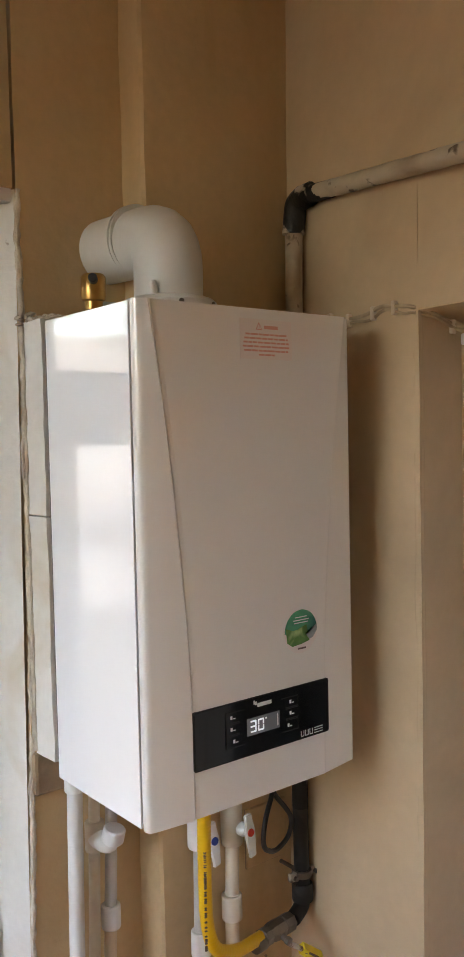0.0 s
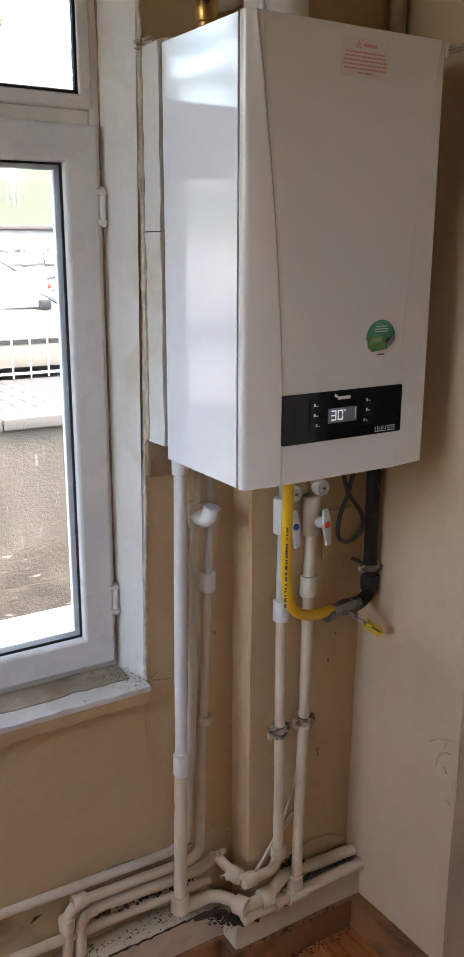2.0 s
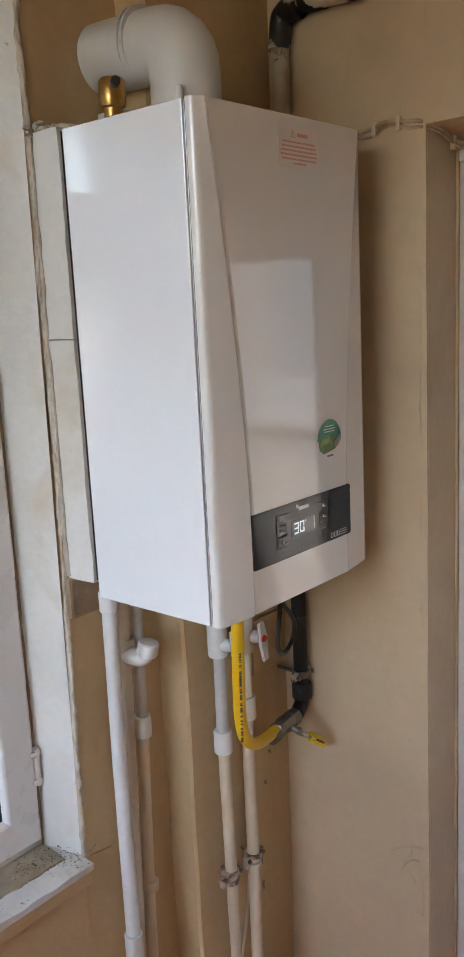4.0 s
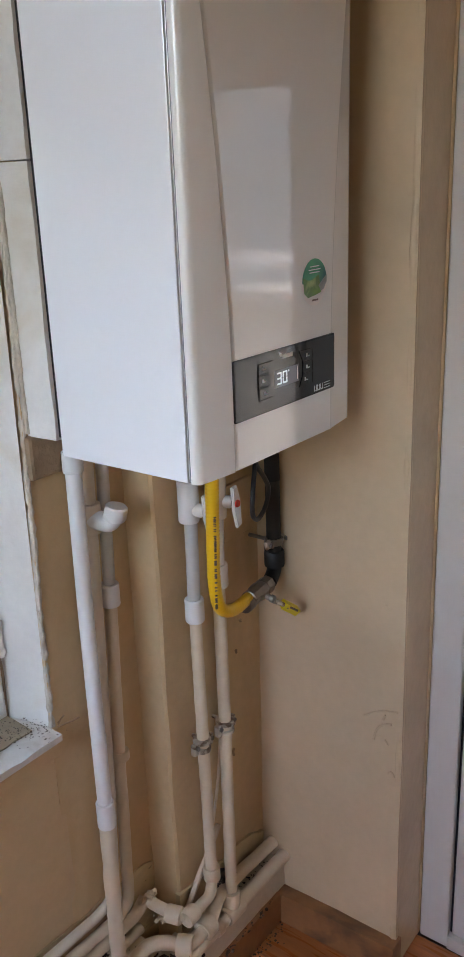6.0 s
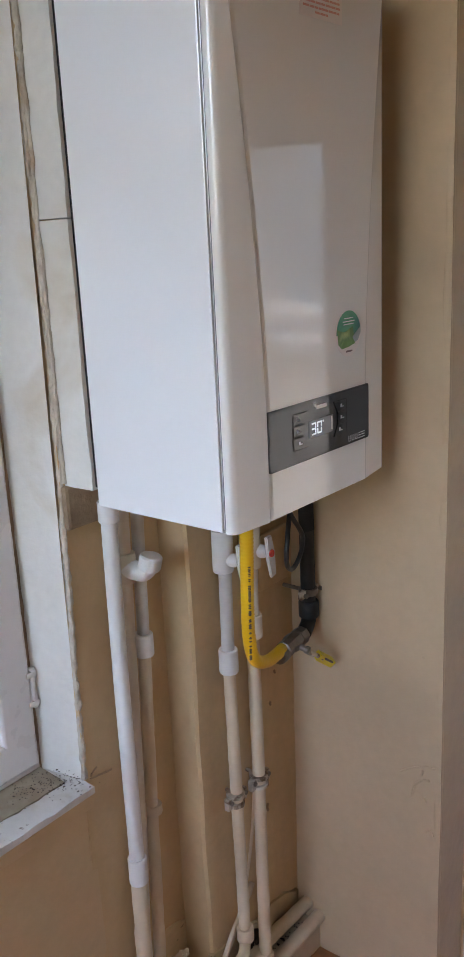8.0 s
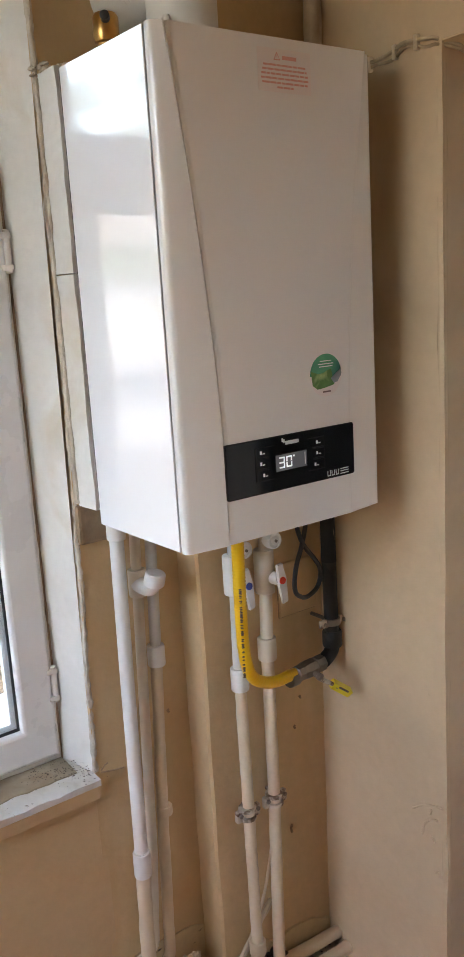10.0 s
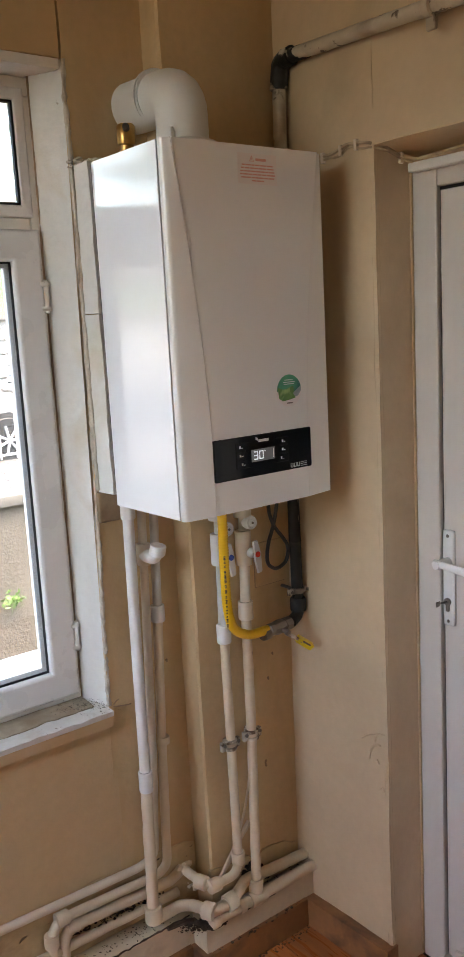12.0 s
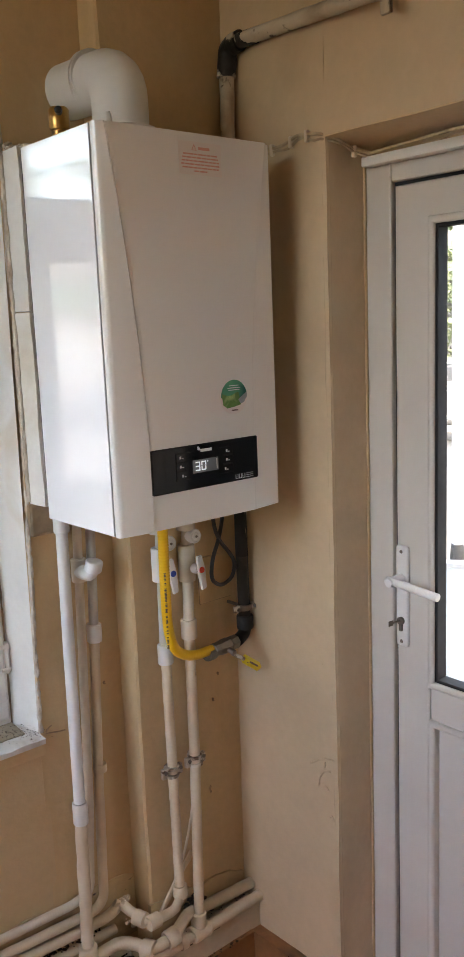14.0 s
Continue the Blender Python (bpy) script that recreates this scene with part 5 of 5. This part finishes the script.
cable = tagged(part("black_cable", tube([(-0.076, -0.022, 1.225), (-0.084, -0.022, 1.150), (-0.070, -0.024, 1.108), (-0.040, -0.022, 1.075), (-0.018, -0.016, 1.046), (-0.020, -0.008, 1.010), (-0.068, -0.024, 1.001), (-0.114, -0.044, 1.030), (-0.106, -0.042, 1.076), (-0.066, -0.020, 1.112), (-0.046, -0.012, 1.160), (-0.042, -0.012, 1.225)], 0.0045, 10, 0.03), CABLE), "looped black power cable hanging from the boiler", "cable")
part("drain_fitting", lathe([(0.010, 0), (0.010, 0.02)], (-0.33, -0.02, BZ0 - 0.016), (0, 0, 1), 14), PPR, boiler)
part("relief_fitting", lathe([(0.012, 0), (0.012, 0.016)], (-0.20, 0.0, BZ0 - 0.014), (0, 0, 1), 14), PPR, boiler)

# cables on the side wall
pts = []
for k in range(26):
    y = 0.04 - 0.012 * k
    pts.append((wall_b(y, 1.94) - 0.006, y, 1.940 - 0.004 * math.sin(k * 0.55) + (0.003 if k > 18 else 0)))
pts += [(0.06, -0.283, 1.928), (0.10, -0.288, 1.912), (0.132, -0.300, 1.905), (0.134, -0.36, 1.908), (0.132, -0.50, 1.914), (0.130, -0.72, 1.915), (0.13, -0.94, 1.915)]
wire = tagged(empty("surface_cable", pts[0]), "paint-covered cable clipped along the wall to the door", "cable")
part("cable_run", tube(pts, 0.0032, 8, 0.01, wobble=0.12), WIRE, wire)
part("cable_run", tube([(x + 0.001, y - 0.002, z - 0.009 + 0.003 * math.sin(i)) for i, (x, y, z) in enumerate(pts)], 0.0026, 8, 0.01, wobble=0.12), WIRE, wire)
for k in (9, 13, 18, 22, 27, 31):
    x, y, z = pts[k]
    part("cable_clip", box((x - 0.004, y - 0.004, z - 0.015), (x + 0.006, y + 0.004, z + 0.008), 0.002), PAINTED, wire)


# ---- outside the window ----
ZG, ZP = -3.05, -0.17
ground = structure("ground", box((-90, -90, ZG - 0.4), (110, 7.45, ZG)), SOIL, "garden soil with weeds between house and wall", "ground")
rnd = random.Random(5)
bm = bmesh.new()
for _ in range(7000):
    x, y = rnd.uniform(-2.5, 7.5), rnd.uniform(3.6, 7.3)
    if noise.noise(Vector((x * 0.8, y * 0.8, 0))) < -0.12:
        continue
    h, a, w = rnd.uniform(0.03, 0.09), rnd.uniform(0, 6.28), rnd.uniform(0.004, 0.012)
    t = Vector((rnd.gauss(0, 0.3), rnd.gauss(0, 0.3), 1)) * h
    b = Vector((x, y, ZG))
    s = Vector((math.cos(a), math.sin(a), 0)) * w
    vs = [bm.verts.new(b - s), bm.verts.new(b + s), bm.verts.new(b + t * 0.6 + s * 0.6), bm.verts.new(b + t)]
    bm.faces.new(vs)
tagged(part("grass", bm, GRASS), "tufts of green grass below the retaining wall", "grass", kind="stuff")

rw = tagged(empty("retaining_wall", (2.5, 7.6, ZG)), "stained concrete retaining wall on a rough footing", "wall", kind="structure")
part("upper_face", wall_grid((-30, 7.50, -1.62), (40, 7.50, -1.62), (40, 7.50, ZP - 0.10), (-30, 7.50, ZP - 0.10), 0.5, 200, 10, 0.02, 2.0), CONCRETE, rw)
z = -1.60
k = 0
while z > ZG:
    e = max(ZG - 0.1, z - (0.42, 0.5, 0.45, 0.5)[k % 4])
    part("footing_course", wall_grid((-6, 7.44 - 0.08 * k, e), (12, 7.44 - 0.08 * k, e), (12, 7.49 - 0.08 * k, z), (-6, 7.49 - 0.08 * k, z), 0.6, 220, 10, 0.03, 4.5), ROUGHSTONE, rw)
    z, k = e, k + 1
for i in range(24):
    part("coping_slab", box((-12 + i * 1.5 + 0.006, 7.42, ZP - 0.10), (-12 + (i + 1) * 1.5 - 0.006, 7.86, ZP + 0.02), 0.012), COPING, rw)
structure("pavement", box((-60, 7.86, ZP - 0.3), (80, 10.3, ZP - 0.012)), COPING, "grey paved footway above the wall", "pavement")
pave = bpy.data.objects["pavement"]
slab = bpy.data.meshes.new("paving_block")
bm = box((-0.195, -0.095, -0.02), (0.195, 0.095, 0), 0.008, 1)
finish(bm)
bm.to_mesh(slab)
bm.free()
slab.materials.append(PAVE)
for j in range(12):
    for i in range(24):
        ob = new("paving_block", slab)
        ob.parent = pave
        ob.location = (-1.5 + 0.4 * i + (0.2 if j % 2 else 0), 7.97 + 0.2 * j, ZP + 0.004)
structure("road", box((-80, 10.3, ZP - 0.5), (120, 18.0, ZP - 0.10)), ASPHALT, "asphalt road with parked cars", "road")

fence = tagged(empty("railing", (3, 10.1, ZP)), "white painted steel railing with upright bars", "railing")
for z in (ZP + 0.10, ZP + 0.72):
    part("rail", tube([(-6, 10.1, z), (16, 10.1, z)], 0.018, 8), RAIL, fence)
bar_me = bpy.data.meshes.new("picket")
bm = tube([(0, 0, 0.04), (0, 0, 0.80)], 0.011, 6)
finish(bm)
bm.to_mesh(bar_me)
bm.free()
bar_me.materials.append(RAIL)
for i in range(62):
    ob = new("picket", bar_me)
    ob.parent = fence
    ob.location = (-7.5 + 0.25 * i, 0, 0)
for i in range(9):
    part("post", tube([(-5.5 + 2.2 * i, 10.1, ZP - 0.02), (-5.5 + 2.2 * i, 10.1, ZP + 0.86)], 0.024, 8), RAIL, fence)


def car(paint, label):
    """A saloon car, its nose towards +x, wheels on z = 0."""
    root = tagged(empty("car"), label, "car", "parked cars")
    # side outline stations: x, sill z, shoulder z, roof z, half width low, half width roof
    st = [(-2.18, 0.42, 0.72, 0.74, 0.62, 0.50), (-2.05, 0.28, 0.90, 0.93, 0.78, 0.60), (-1.55, 0.24, 0.93, 1.02, 0.84, 0.62), (-1.0, 0.22, 0.93, 1.34, 0.86, 0.58),
          (-0.4, 0.20, 0.92, 1.43, 0.86, 0.58), (0.2, 0.20, 0.91, 1.40, 0.86, 0.58), (0.62, 0.20, 0.90, 1.22, 0.86, 0.60), (1.02, 0.20, 0.88, 0.97, 0.86, 0.66),
          (1.6, 0.22, 0.82, 0.87, 0.84, 0.68), (2.02, 0.26, 0.70, 0.74, 0.76, 0.62), (2.16, 0.36, 0.58, 0.60, 0.62, 0.52)]
    bm = bmesh.new()
    rings = []
    for x, a, s, r, w, wr in st:
        q = [(-w * 0.96, a), (-w, a + 0.16), (-w, s - 0.08), (-w * 0.95, s), (-wr, r - 0.03), (-wr * 0.8, r), (wr * 0.8, r), (wr, r - 0.03), (w * 0.95, s), (w, s - 0.08), (w, a + 0.16), (w * 0.96, a)]
        rings.append([bm.verts.new((x, yy, zz)) for yy, zz in q])
    for a, b in zip(rings, rings[1:]):
        for k in range(12):
            bm.faces.new((a[k], a[(k + 1) % 12], b[(k + 1) % 12], b[k]))
    bm.faces.new(rings[0])
    bm.faces.new(rings[-1])
    body_ = part("body", bm, paint, root)
    for s in (-1, 1):
        for pts in ([(-1.42, 0.965), (-0.98, 1.26), (-0.45, 1.35), (-0.38, 0.95)], [(-0.32, 0.95), (-0.38, 1.35), (0.18, 1.32), (0.50, 1.20), (0.90, 0.96)]):
            bm = bmesh.new()
            f = []
            for x, zz in pts:
                k = (zz - 0.92) / 0.46
                f.append((x, s * (0.828 - 0.235 * k + 0.006), zz))
            a = [bm.verts.new(p) for p in f]
            b = [bm.verts.new((p[0], p[1] - s * 0.03, p[2])) for p in f]
            bm.faces.new(a)
            bm.faces.new(b)
            for k in range(len(a)):
                bm.faces.new((a[k], a[(k + 1) % len(a)], b[(k + 1) % len(a)], b[k]))
            part("side_window", bm, CAR_GLASS, body_)
        part("rubbing_strip", box((-1.5, s * 0.862 - 0.012, 0.50), (1.45, s * 0.862 + 0.012, 0.56), 0.005), TYRE, body_)
        part("mirror", box((0.62, s * 0.95 - 0.09, 0.93), (0.76, s * 0.95 + 0.07, 1.06), 0.03), TYRE, body_)
        part("headlight", box((2.0, s * 0.52 - 0.14, 0.56), (2.13, s * 0.52 + 0.14, 0.68), 0.03), CAR_GLASS, body_)
        part("tail_lamp", box((-2.16, s * 0.60 - 0.10, 0.70), (-2.06, s * 0.64 + 0.10, 0.78), 0.02), TAIL, body_)
        for x in (-1.32, 1.34):
            wh = part("wheel", lathe([(0.30, 0), (0.315, 0.02), (0.315, 0.17), (0.30, 0.19), (0.20, 0.19), (0.20, 0.17)], (x, s * 0.70, 0.315), (0, s, 0), 26), TYRE, root)
            part("arch", lathe([(0.37, 0), (0.37, 0.012)], (x, s * 0.858, 0.33), (0, s, 0), 26), TYRE, wh)
            bm = lathe([(0.215, 0), (0.215, 0.008), (0.19, 0.012)], (x, s * 0.872, 0.315), (0, s, 0), 24)
            part("rim_ring", bm, TYRE, wh)
            bm = lathe([(0.05, 0), (0.04, 0.02)], (x, s * 0.882, 0.315), (0, s, 0), 12)
            for k in range(7):
                a = 2 * math.pi * k / 7
                tube([(x + 0.04 * math.cos(a), s * 0.892, 0.315 + 0.04 * math.sin(a)), (x + 0.205 * math.cos(a), s * 0.889, 0.315 + 0.205 * math.sin(a))], 0.020, 6, bm=bm)
            part("rim", bm, RIM, wh)
    bm = bmesh.new()
    for x0, z0, x1, z1 in ((0.60, 1.205, 1.04, 0.985), (-1.02, 1.31, -1.56, 1.03)):
        f = [bm.verts.new((x0, -0.54, z0 + 0.012)), bm.verts.new((x0, 0.54, z0 + 0.012)), bm.verts.new((x1, 0.62, z1 + 0.012)), bm.verts.new((x1, -0.62, z1 + 0.012))]
        g = [bm.verts.new(v.co + Vector((0, 0, -0.03))) for v in f]
        bm.faces.new(f)
        bm.faces.new(g)
        for k in range(4):
            bm.faces.new((f[k], f[(k + 1) % 4], g[(k + 1) % 4], g[k]))
    part("windscreen", bm, CAR_GLASS, body_)
    return root


ZR = ZP - 0.10
c = car(CAR_BEIGE, "champagne saloon car parked behind the railing")
c.matrix_world = pose(2.37, 11.5, ZR) @ Matrix.Scale(1.09, 4)
c = car(CAR_SILVER, "silver saloon car parked across the road")
c.matrix_world = pose(2.5, 15.0, ZR + 0.42, 0, 0, 180)
c = car(CAR_WHITE, "white saloon car parked across the road")
c.matrix_world = pose(8.2, 14.9, ZR + 0.42, 0, 0, 180)
c = car(CAR_WHITE, "white saloon car parked behind the railing")
c.location = (-2.6, 11.5, ZR)

structure("parking_strip", box((-60, 13.4, ZR - 0.1), (90, 18.02, ZR + 0.42), 0.02), ASPHALT, "raised asphalt parking strip across the road", "pavement")

# stone wall and bank beyond the road
sw = tagged(empty("stone_wall", (5, 18.2, ZR)), "whitewashed rubble stone wall beyond the road", "wall", kind="structure")
part("mortar_core", box((-60, 18.1, ZR - 0.2), (90, 18.6, 1.96), 0.02), MORTAR, sw)
rnd = random.Random(11)
for j in range(7):
    x = 0.0
    while x < 14.0:
        w = rnd.uniform(0.22, 0.55)
        bm = box((x + 0.008, 18.0 + rnd.uniform(0, 0.05), ZR + 0.29 * j + 0.008), (x + w - 0.008, 18.16, ZR + 0.29 * (j + 1) - 0.008), 0.05, 1)
        for v in bm.verts:
            v.co += Vector((rnd.gauss(0, 0.026), rnd.gauss(0, 0.006), rnd.gauss(0, 0.026)))
        part("stone", bm, STONEW, sw)
        x += w
part("wall_cap", box((-60, 17.98, 1.96), (90, 18.7, 2.06), 0.02), COPING, sw)


def rise(x):
    """The bank is lower towards the west."""
    return max(0.42, min(1.0, (x + 9.0) / 10.0))


bm = bmesh.new()
g = []
for j in range(9):
    y = 18.5 + j * 1.2
    g.append([bm.verts.new((-40 + 5 * i, y, 1.9 + 0.40 * (y - 18.5) * rise(-40 + 5 * i) + 0.25 * noise.noise(Vector((i * 0.7, y * 0.2, 2))))) for i in range(25)])
for a, b in zip(g, g[1:]):
    for k in range(24):
        bm.faces.new((a[k], a[k + 1], b[k + 1], b[k]))
structure("bank", bm, BANK, "grass bank rising beyond the stone wall", "grass bank")
bm = bmesh.new()
g = []
for j in range(14):
    y = 28.05 + j * 1.6
    g.append([bm.verts.new((-40 + 5 * i, y, 1.9 + (3.82 + 0.58 * (y - 28.05)) * rise(-40 + 5 * i) + 0.3 * noise.noise(Vector((i * 0.7, y * 0.2, 2))))) for i in range(25)])
for a, b in zip(g, g[1:]):
    for k in range(24):
        bm.faces.new((a[k], a[k + 1], b[k + 1], b[k]))
structure("dry_slope", bm, DRY_BANK, "pale dry earth slope above the grass bank", "slope")

def tree(label, at, height, r, crown_from, spread, seed, leaves=2600, leaf=0.16, bumps=False, lean=(0, 0)):
    rnd = random.Random(seed)
    root = tagged(empty("tree", at), label, "tree")
    b = Vector(at)
    n = 60
    pts, rad = [], []
    for i in range(n + 1):
        k = i / n
        pts.append(b + Vector((lean[0] * k * height + 0.03 * math.sin(k * 9 + seed), lean[1] * k * height + 0.03 * math.cos(k * 7), k * height)))
        rr = r * (1 - 0.75 * k)
        if bumps:
            rr *= 1 + 0.30 * max(0, math.sin(k * height * 7.5 + 0.7 * math.sin(k * 20))) ** 6
        rad.append(rr)
    bm = tube(pts, r, 16, radii=rad)
    for v in bm.verts:
        v.co += Vector((noise.noise(v.co * 14), noise.noise(v.co * 14 + Vector((5, 0, 0))), 0)) * r * 0.24
    part("trunk", bm, BARK, root)
    bm, lf = bmesh.new(), bmesh.new()
    for i in range(34):
        k = crown_from + (1 - crown_from) * rnd.random()
        p = pts[min(n, int(k * n))]
        a = rnd.uniform(0, 6.28)
        ln = spread * (1.15 - (k - crown_from) / (1 - crown_from)) * rnd.uniform(0.6, 1.1)
        e = p + Vector((math.cos(a) * ln, math.sin(a) * ln, rnd.uniform(0.0, 0.5) * ln))
        tube([p, p.lerp(e, 0.5) + Vector((0, 0, 0.1 * ln)), e], r * 0.16, 5, radii=[r * 0.2, r * 0.12, r * 0.04], bm=bm)
        for _ in range(leaves // 34):
            c = p.lerp(e, rnd.uniform(0.25, 1.08)) + Vector((rnd.gauss(0, 0.16), rnd.gauss(0, 0.16), rnd.gauss(0, 0.13))) * spread * 0.45
            u, v = Vector((rnd.gauss(0, 1), rnd.gauss(0, 1), rnd.gauss(0, 1))).normalized(), Vector((rnd.gauss(0, 1), rnd.gauss(0, 1), rnd.gauss(0, 1))).normalized()
            s = leaf * rnd.uniform(0.5, 1.2)
            lf.faces.new([lf.verts.new(c - u * s), lf.verts.new(c + v * s * 0.35), lf.verts.new(c + u * s), lf.verts.new(c - v * s * 0.35)])
    part("limbs", bm, BARK, root)
    part("crown", lf, LEAF, root)
    return root


tree("pine trunk with knobbly grey bark in the garden", (2.20, 5.95, ZG), 8.5, 0.135, 0.95, 0.8, 2, 1400, 0.10, True, (0.016, 0.0))
for x, y, h, s in ((7.4, 27.5, 7.5, 3), (2.0, 27.0, 8.0, 10)):
    tree("slim tree on the grass bank", (x, y, 1.75 + 0.40 * (y - 18.5)), h, 0.13, 0.40, 1.3, s, 900, 0.18)
for x, y, h, k in ((-9.0, 24.5, 9.0, 31), (-13.0, 25.5, 10.5, 32), (-17.5, 24.0, 9.5, 33), (-22.0, 26.0, 11.0, 34), (-27.0, 25.0, 10.0, 35)):
    tree("broad leafy tree on the grass bank", (x, y, 1.7 + 0.40 * (y - 18.5) * rise(x)), h, 0.2, 0.22, 3.0, k, 2600, 0.26)
for x in (5.90, 6.05, 6.17):
    tagged(part("young_tree_stake", tube([(x, 20.3, 2.4), (x + 0.03, 20.3, 3.65)], 0.026, 8), RAIL), "white stake on the grass bank", "stake", "stakes on the bank")

plant = tagged(empty("iris_clump", (1.02, 6.4, ZG)), "clump of sword-shaped blue-green leaves", "plant")
rnd = random.Random(14)
for i in range(66):
    a, ln = rnd.uniform(0, 6.28), rnd.uniform(0.4, 0.75)
    o = Vector((1.02 + rnd.gauss(0, 0.24), 6.4 + rnd.gauss(0, 0.18), ZG))
    lean_ = rnd.uniform(0.15, 0.8)
    bm = bmesh.new()
    prev = None
    for k in range(6):
        t = k / 5
        p = o + Vector((math.cos(a) * lean_ * ln * t * t, math.sin(a) * lean_ * ln * t * t, ln * (t - 0.25 * lean_ * t * t)))
        w = 0.036 * (1 - t) ** 0.6 * (0.6 + t) + 0.002
        s = Vector((-math.sin(a), math.cos(a), 0)) * w
        cur = (bm.verts.new(p - s), bm.verts.new(p + Vector((0, 0, -0.006))), bm.verts.new(p + s))
        if prev:
            bm.faces.new((prev[0], prev[1], cur[1], cur[0]))
            bm.faces.new((prev[1], prev[2], cur[2], cur[1]))
        prev = cur
    part("leaf", bm, IRIS, plant)
weed = tagged(empty("wall_weed", (2.35, 7.42, -1.33)), "small green weed growing from the wall", "plant")
bm = bmesh.new()
for i in range(60):
    c = Vector((2.35 + rnd.gauss(0, 0.05), 7.42 - abs(rnd.gauss(0, 0.04)), -1.33 + rnd.gauss(0, 0.05)))
    u, v = Vector((rnd.gauss(0, 1), rnd.gauss(0, 1), rnd.gauss(0, 1))).normalized() * 0.04, Vector((rnd.gauss(0, 1), rnd.gauss(0, 1), rnd.gauss(0, 1))).normalized() * 0.02
    bm.faces.new([bm.verts.new(c - u), bm.verts.new(c + v), bm.verts.new(c + u), bm.verts.new(c - v)])
part("leaves", bm, WEED, weed)

# ---- balcony outside the door ----
structure("balcony_floor", prism([(0.36, -9.0), (2.6, -9.0), (2.6, 1.9), (1.5, 1.3), (0.36, 0.32)], -0.20, -0.03), TILE, "pale tiled balcony floor", "balcony floor")
structure("balcony_parapet", box((2.6, -9.0, -0.20), (2.75, 2.2, 0.93), 0.01), FACADE, "pale rendered balcony parapet", "parapet")
structure("balcony_parapet_cap", box((2.56, -9.0, 0.93), (2.80, 2.2, 0.98), 0.01), COPING, "pale parapet coping", "parapet")
bf = tagged(empty("balcony_railing", (2.68, 1.2, 0.98)), "white metal railing on the parapet", "railing")
for z in (1.04, 1.20):
    part("rail", tube([(2.68, -2.6, z), (2.68, 2.2, z)], 0.012, 8), RAIL, bf)
for i in range(40):
    part("picket", tube([(2.68, -2.5 + 0.12 * i, 0.975), (2.68, -2.5 + 0.12 * i, 1.27)], 0.009, 6), RAIL, bf)
bm = bmesh.new()
pts = []
for i in range(15):
    u = i / 14
    pts.append((-0.42 + 0.84 * u, 0.695 + 0.05 * math.sin(math.pi * u)))
out = [(-0.42, -0.03)] + pts + [(0.42, -0.03)]
a = [bm.verts.new((1.20, yy, zz)) for yy, zz in out]
b = [bm.verts.new((1.24, yy, zz)) for yy, zz in out]
bm.faces.new(a)
bm.faces.new(b)
for k in range(len(a)):
    bm.faces.new((a[k], a[(k + 1) % len(a)], b[(k + 1) % len(a)], b[k]))
scr = tagged(part("arched_panel", bm, PLASTIC_W), "white plastic panel with an arched grey-edged top on the balcony", "panel")
part("panel_edge", tube([(1.20, yy, zz + 0.006) for yy, zz in pts], 0.014, 8), ALU, scr)
pole = tagged(empty("pole", (1.45, 0.40, -0.03)), "grey metal pole in a dark foot on the balcony", "pole")
part("pole_tube", tube([(1.45, 0.405, -0.03), (1.45, 0.405, 2.6)], 0.022, 14), ALU, pole)
part("pole_foot", lathe([(0.032, 0), (0.030, 0.02), (0.024, 0.10), (0.022, 0.11)], (1.45, 0.405, 0.62), (0, 0, 1), 16), RUBBER_AND_SHADE, pole)
tree("garden tree beyond the balcony", (19.5, 14.6, ZG), 8.5, 0.15, 0.35, 2.2, 21, 2200, 0.18)
tree("garden tree beyond the balcony", (26.0, 17.6, ZG), 9.0, 0.17, 0.35, 2.4, 22, 2200, 0.2)

# ---- house added beyond the balcony to even out the boiler's reflection ----
house = tagged(empty("house", (9.0, -11.0, ZG)), "added pale rendered house with a hipped roof, for an even reflection", "house")
part("wall", box((6.5, -17.0, ZG), (13.0, -5.5, 7.0), 0.03), FACADE, house)
bm = bmesh.new()
eaves = [bm.verts.new(p) for p in ((6.1, -17.4, 7.0), (13.4, -17.4, 7.0), (13.4, -5.1, 7.0), (6.1, -5.1, 7.0))]
ridge = [bm.verts.new((9.75, -14.0, 8.8)), bm.verts.new((9.75, -8.5, 8.8))]
bm.faces.new(eaves)
bm.faces.new((eaves[0], eaves[1], ridge[0]))
bm.faces.new((eaves[2], eaves[3], ridge[1]))
bm.faces.new((eaves[1], eaves[2], ridge[1], ridge[0]))
bm.faces.new((eaves[3], eaves[0], ridge[0], ridge[1]))
part("roof", bm, SKIRT, house, "brown hipped roof")
for z in (-1.6, 1.3, 4.2):
    for y in (-15.2, -12.4, -9.6, -6.9):
        win = part("window", box((6.46, y - 0.55, z), (6.56, y + 0.55, z + 1.4), 0.02), RAIL, house)
        part("pane", box((6.44, y - 0.47, z + 0.08), (6.47, y + 0.47, z + 1.32)), CAR_GLASS, win)
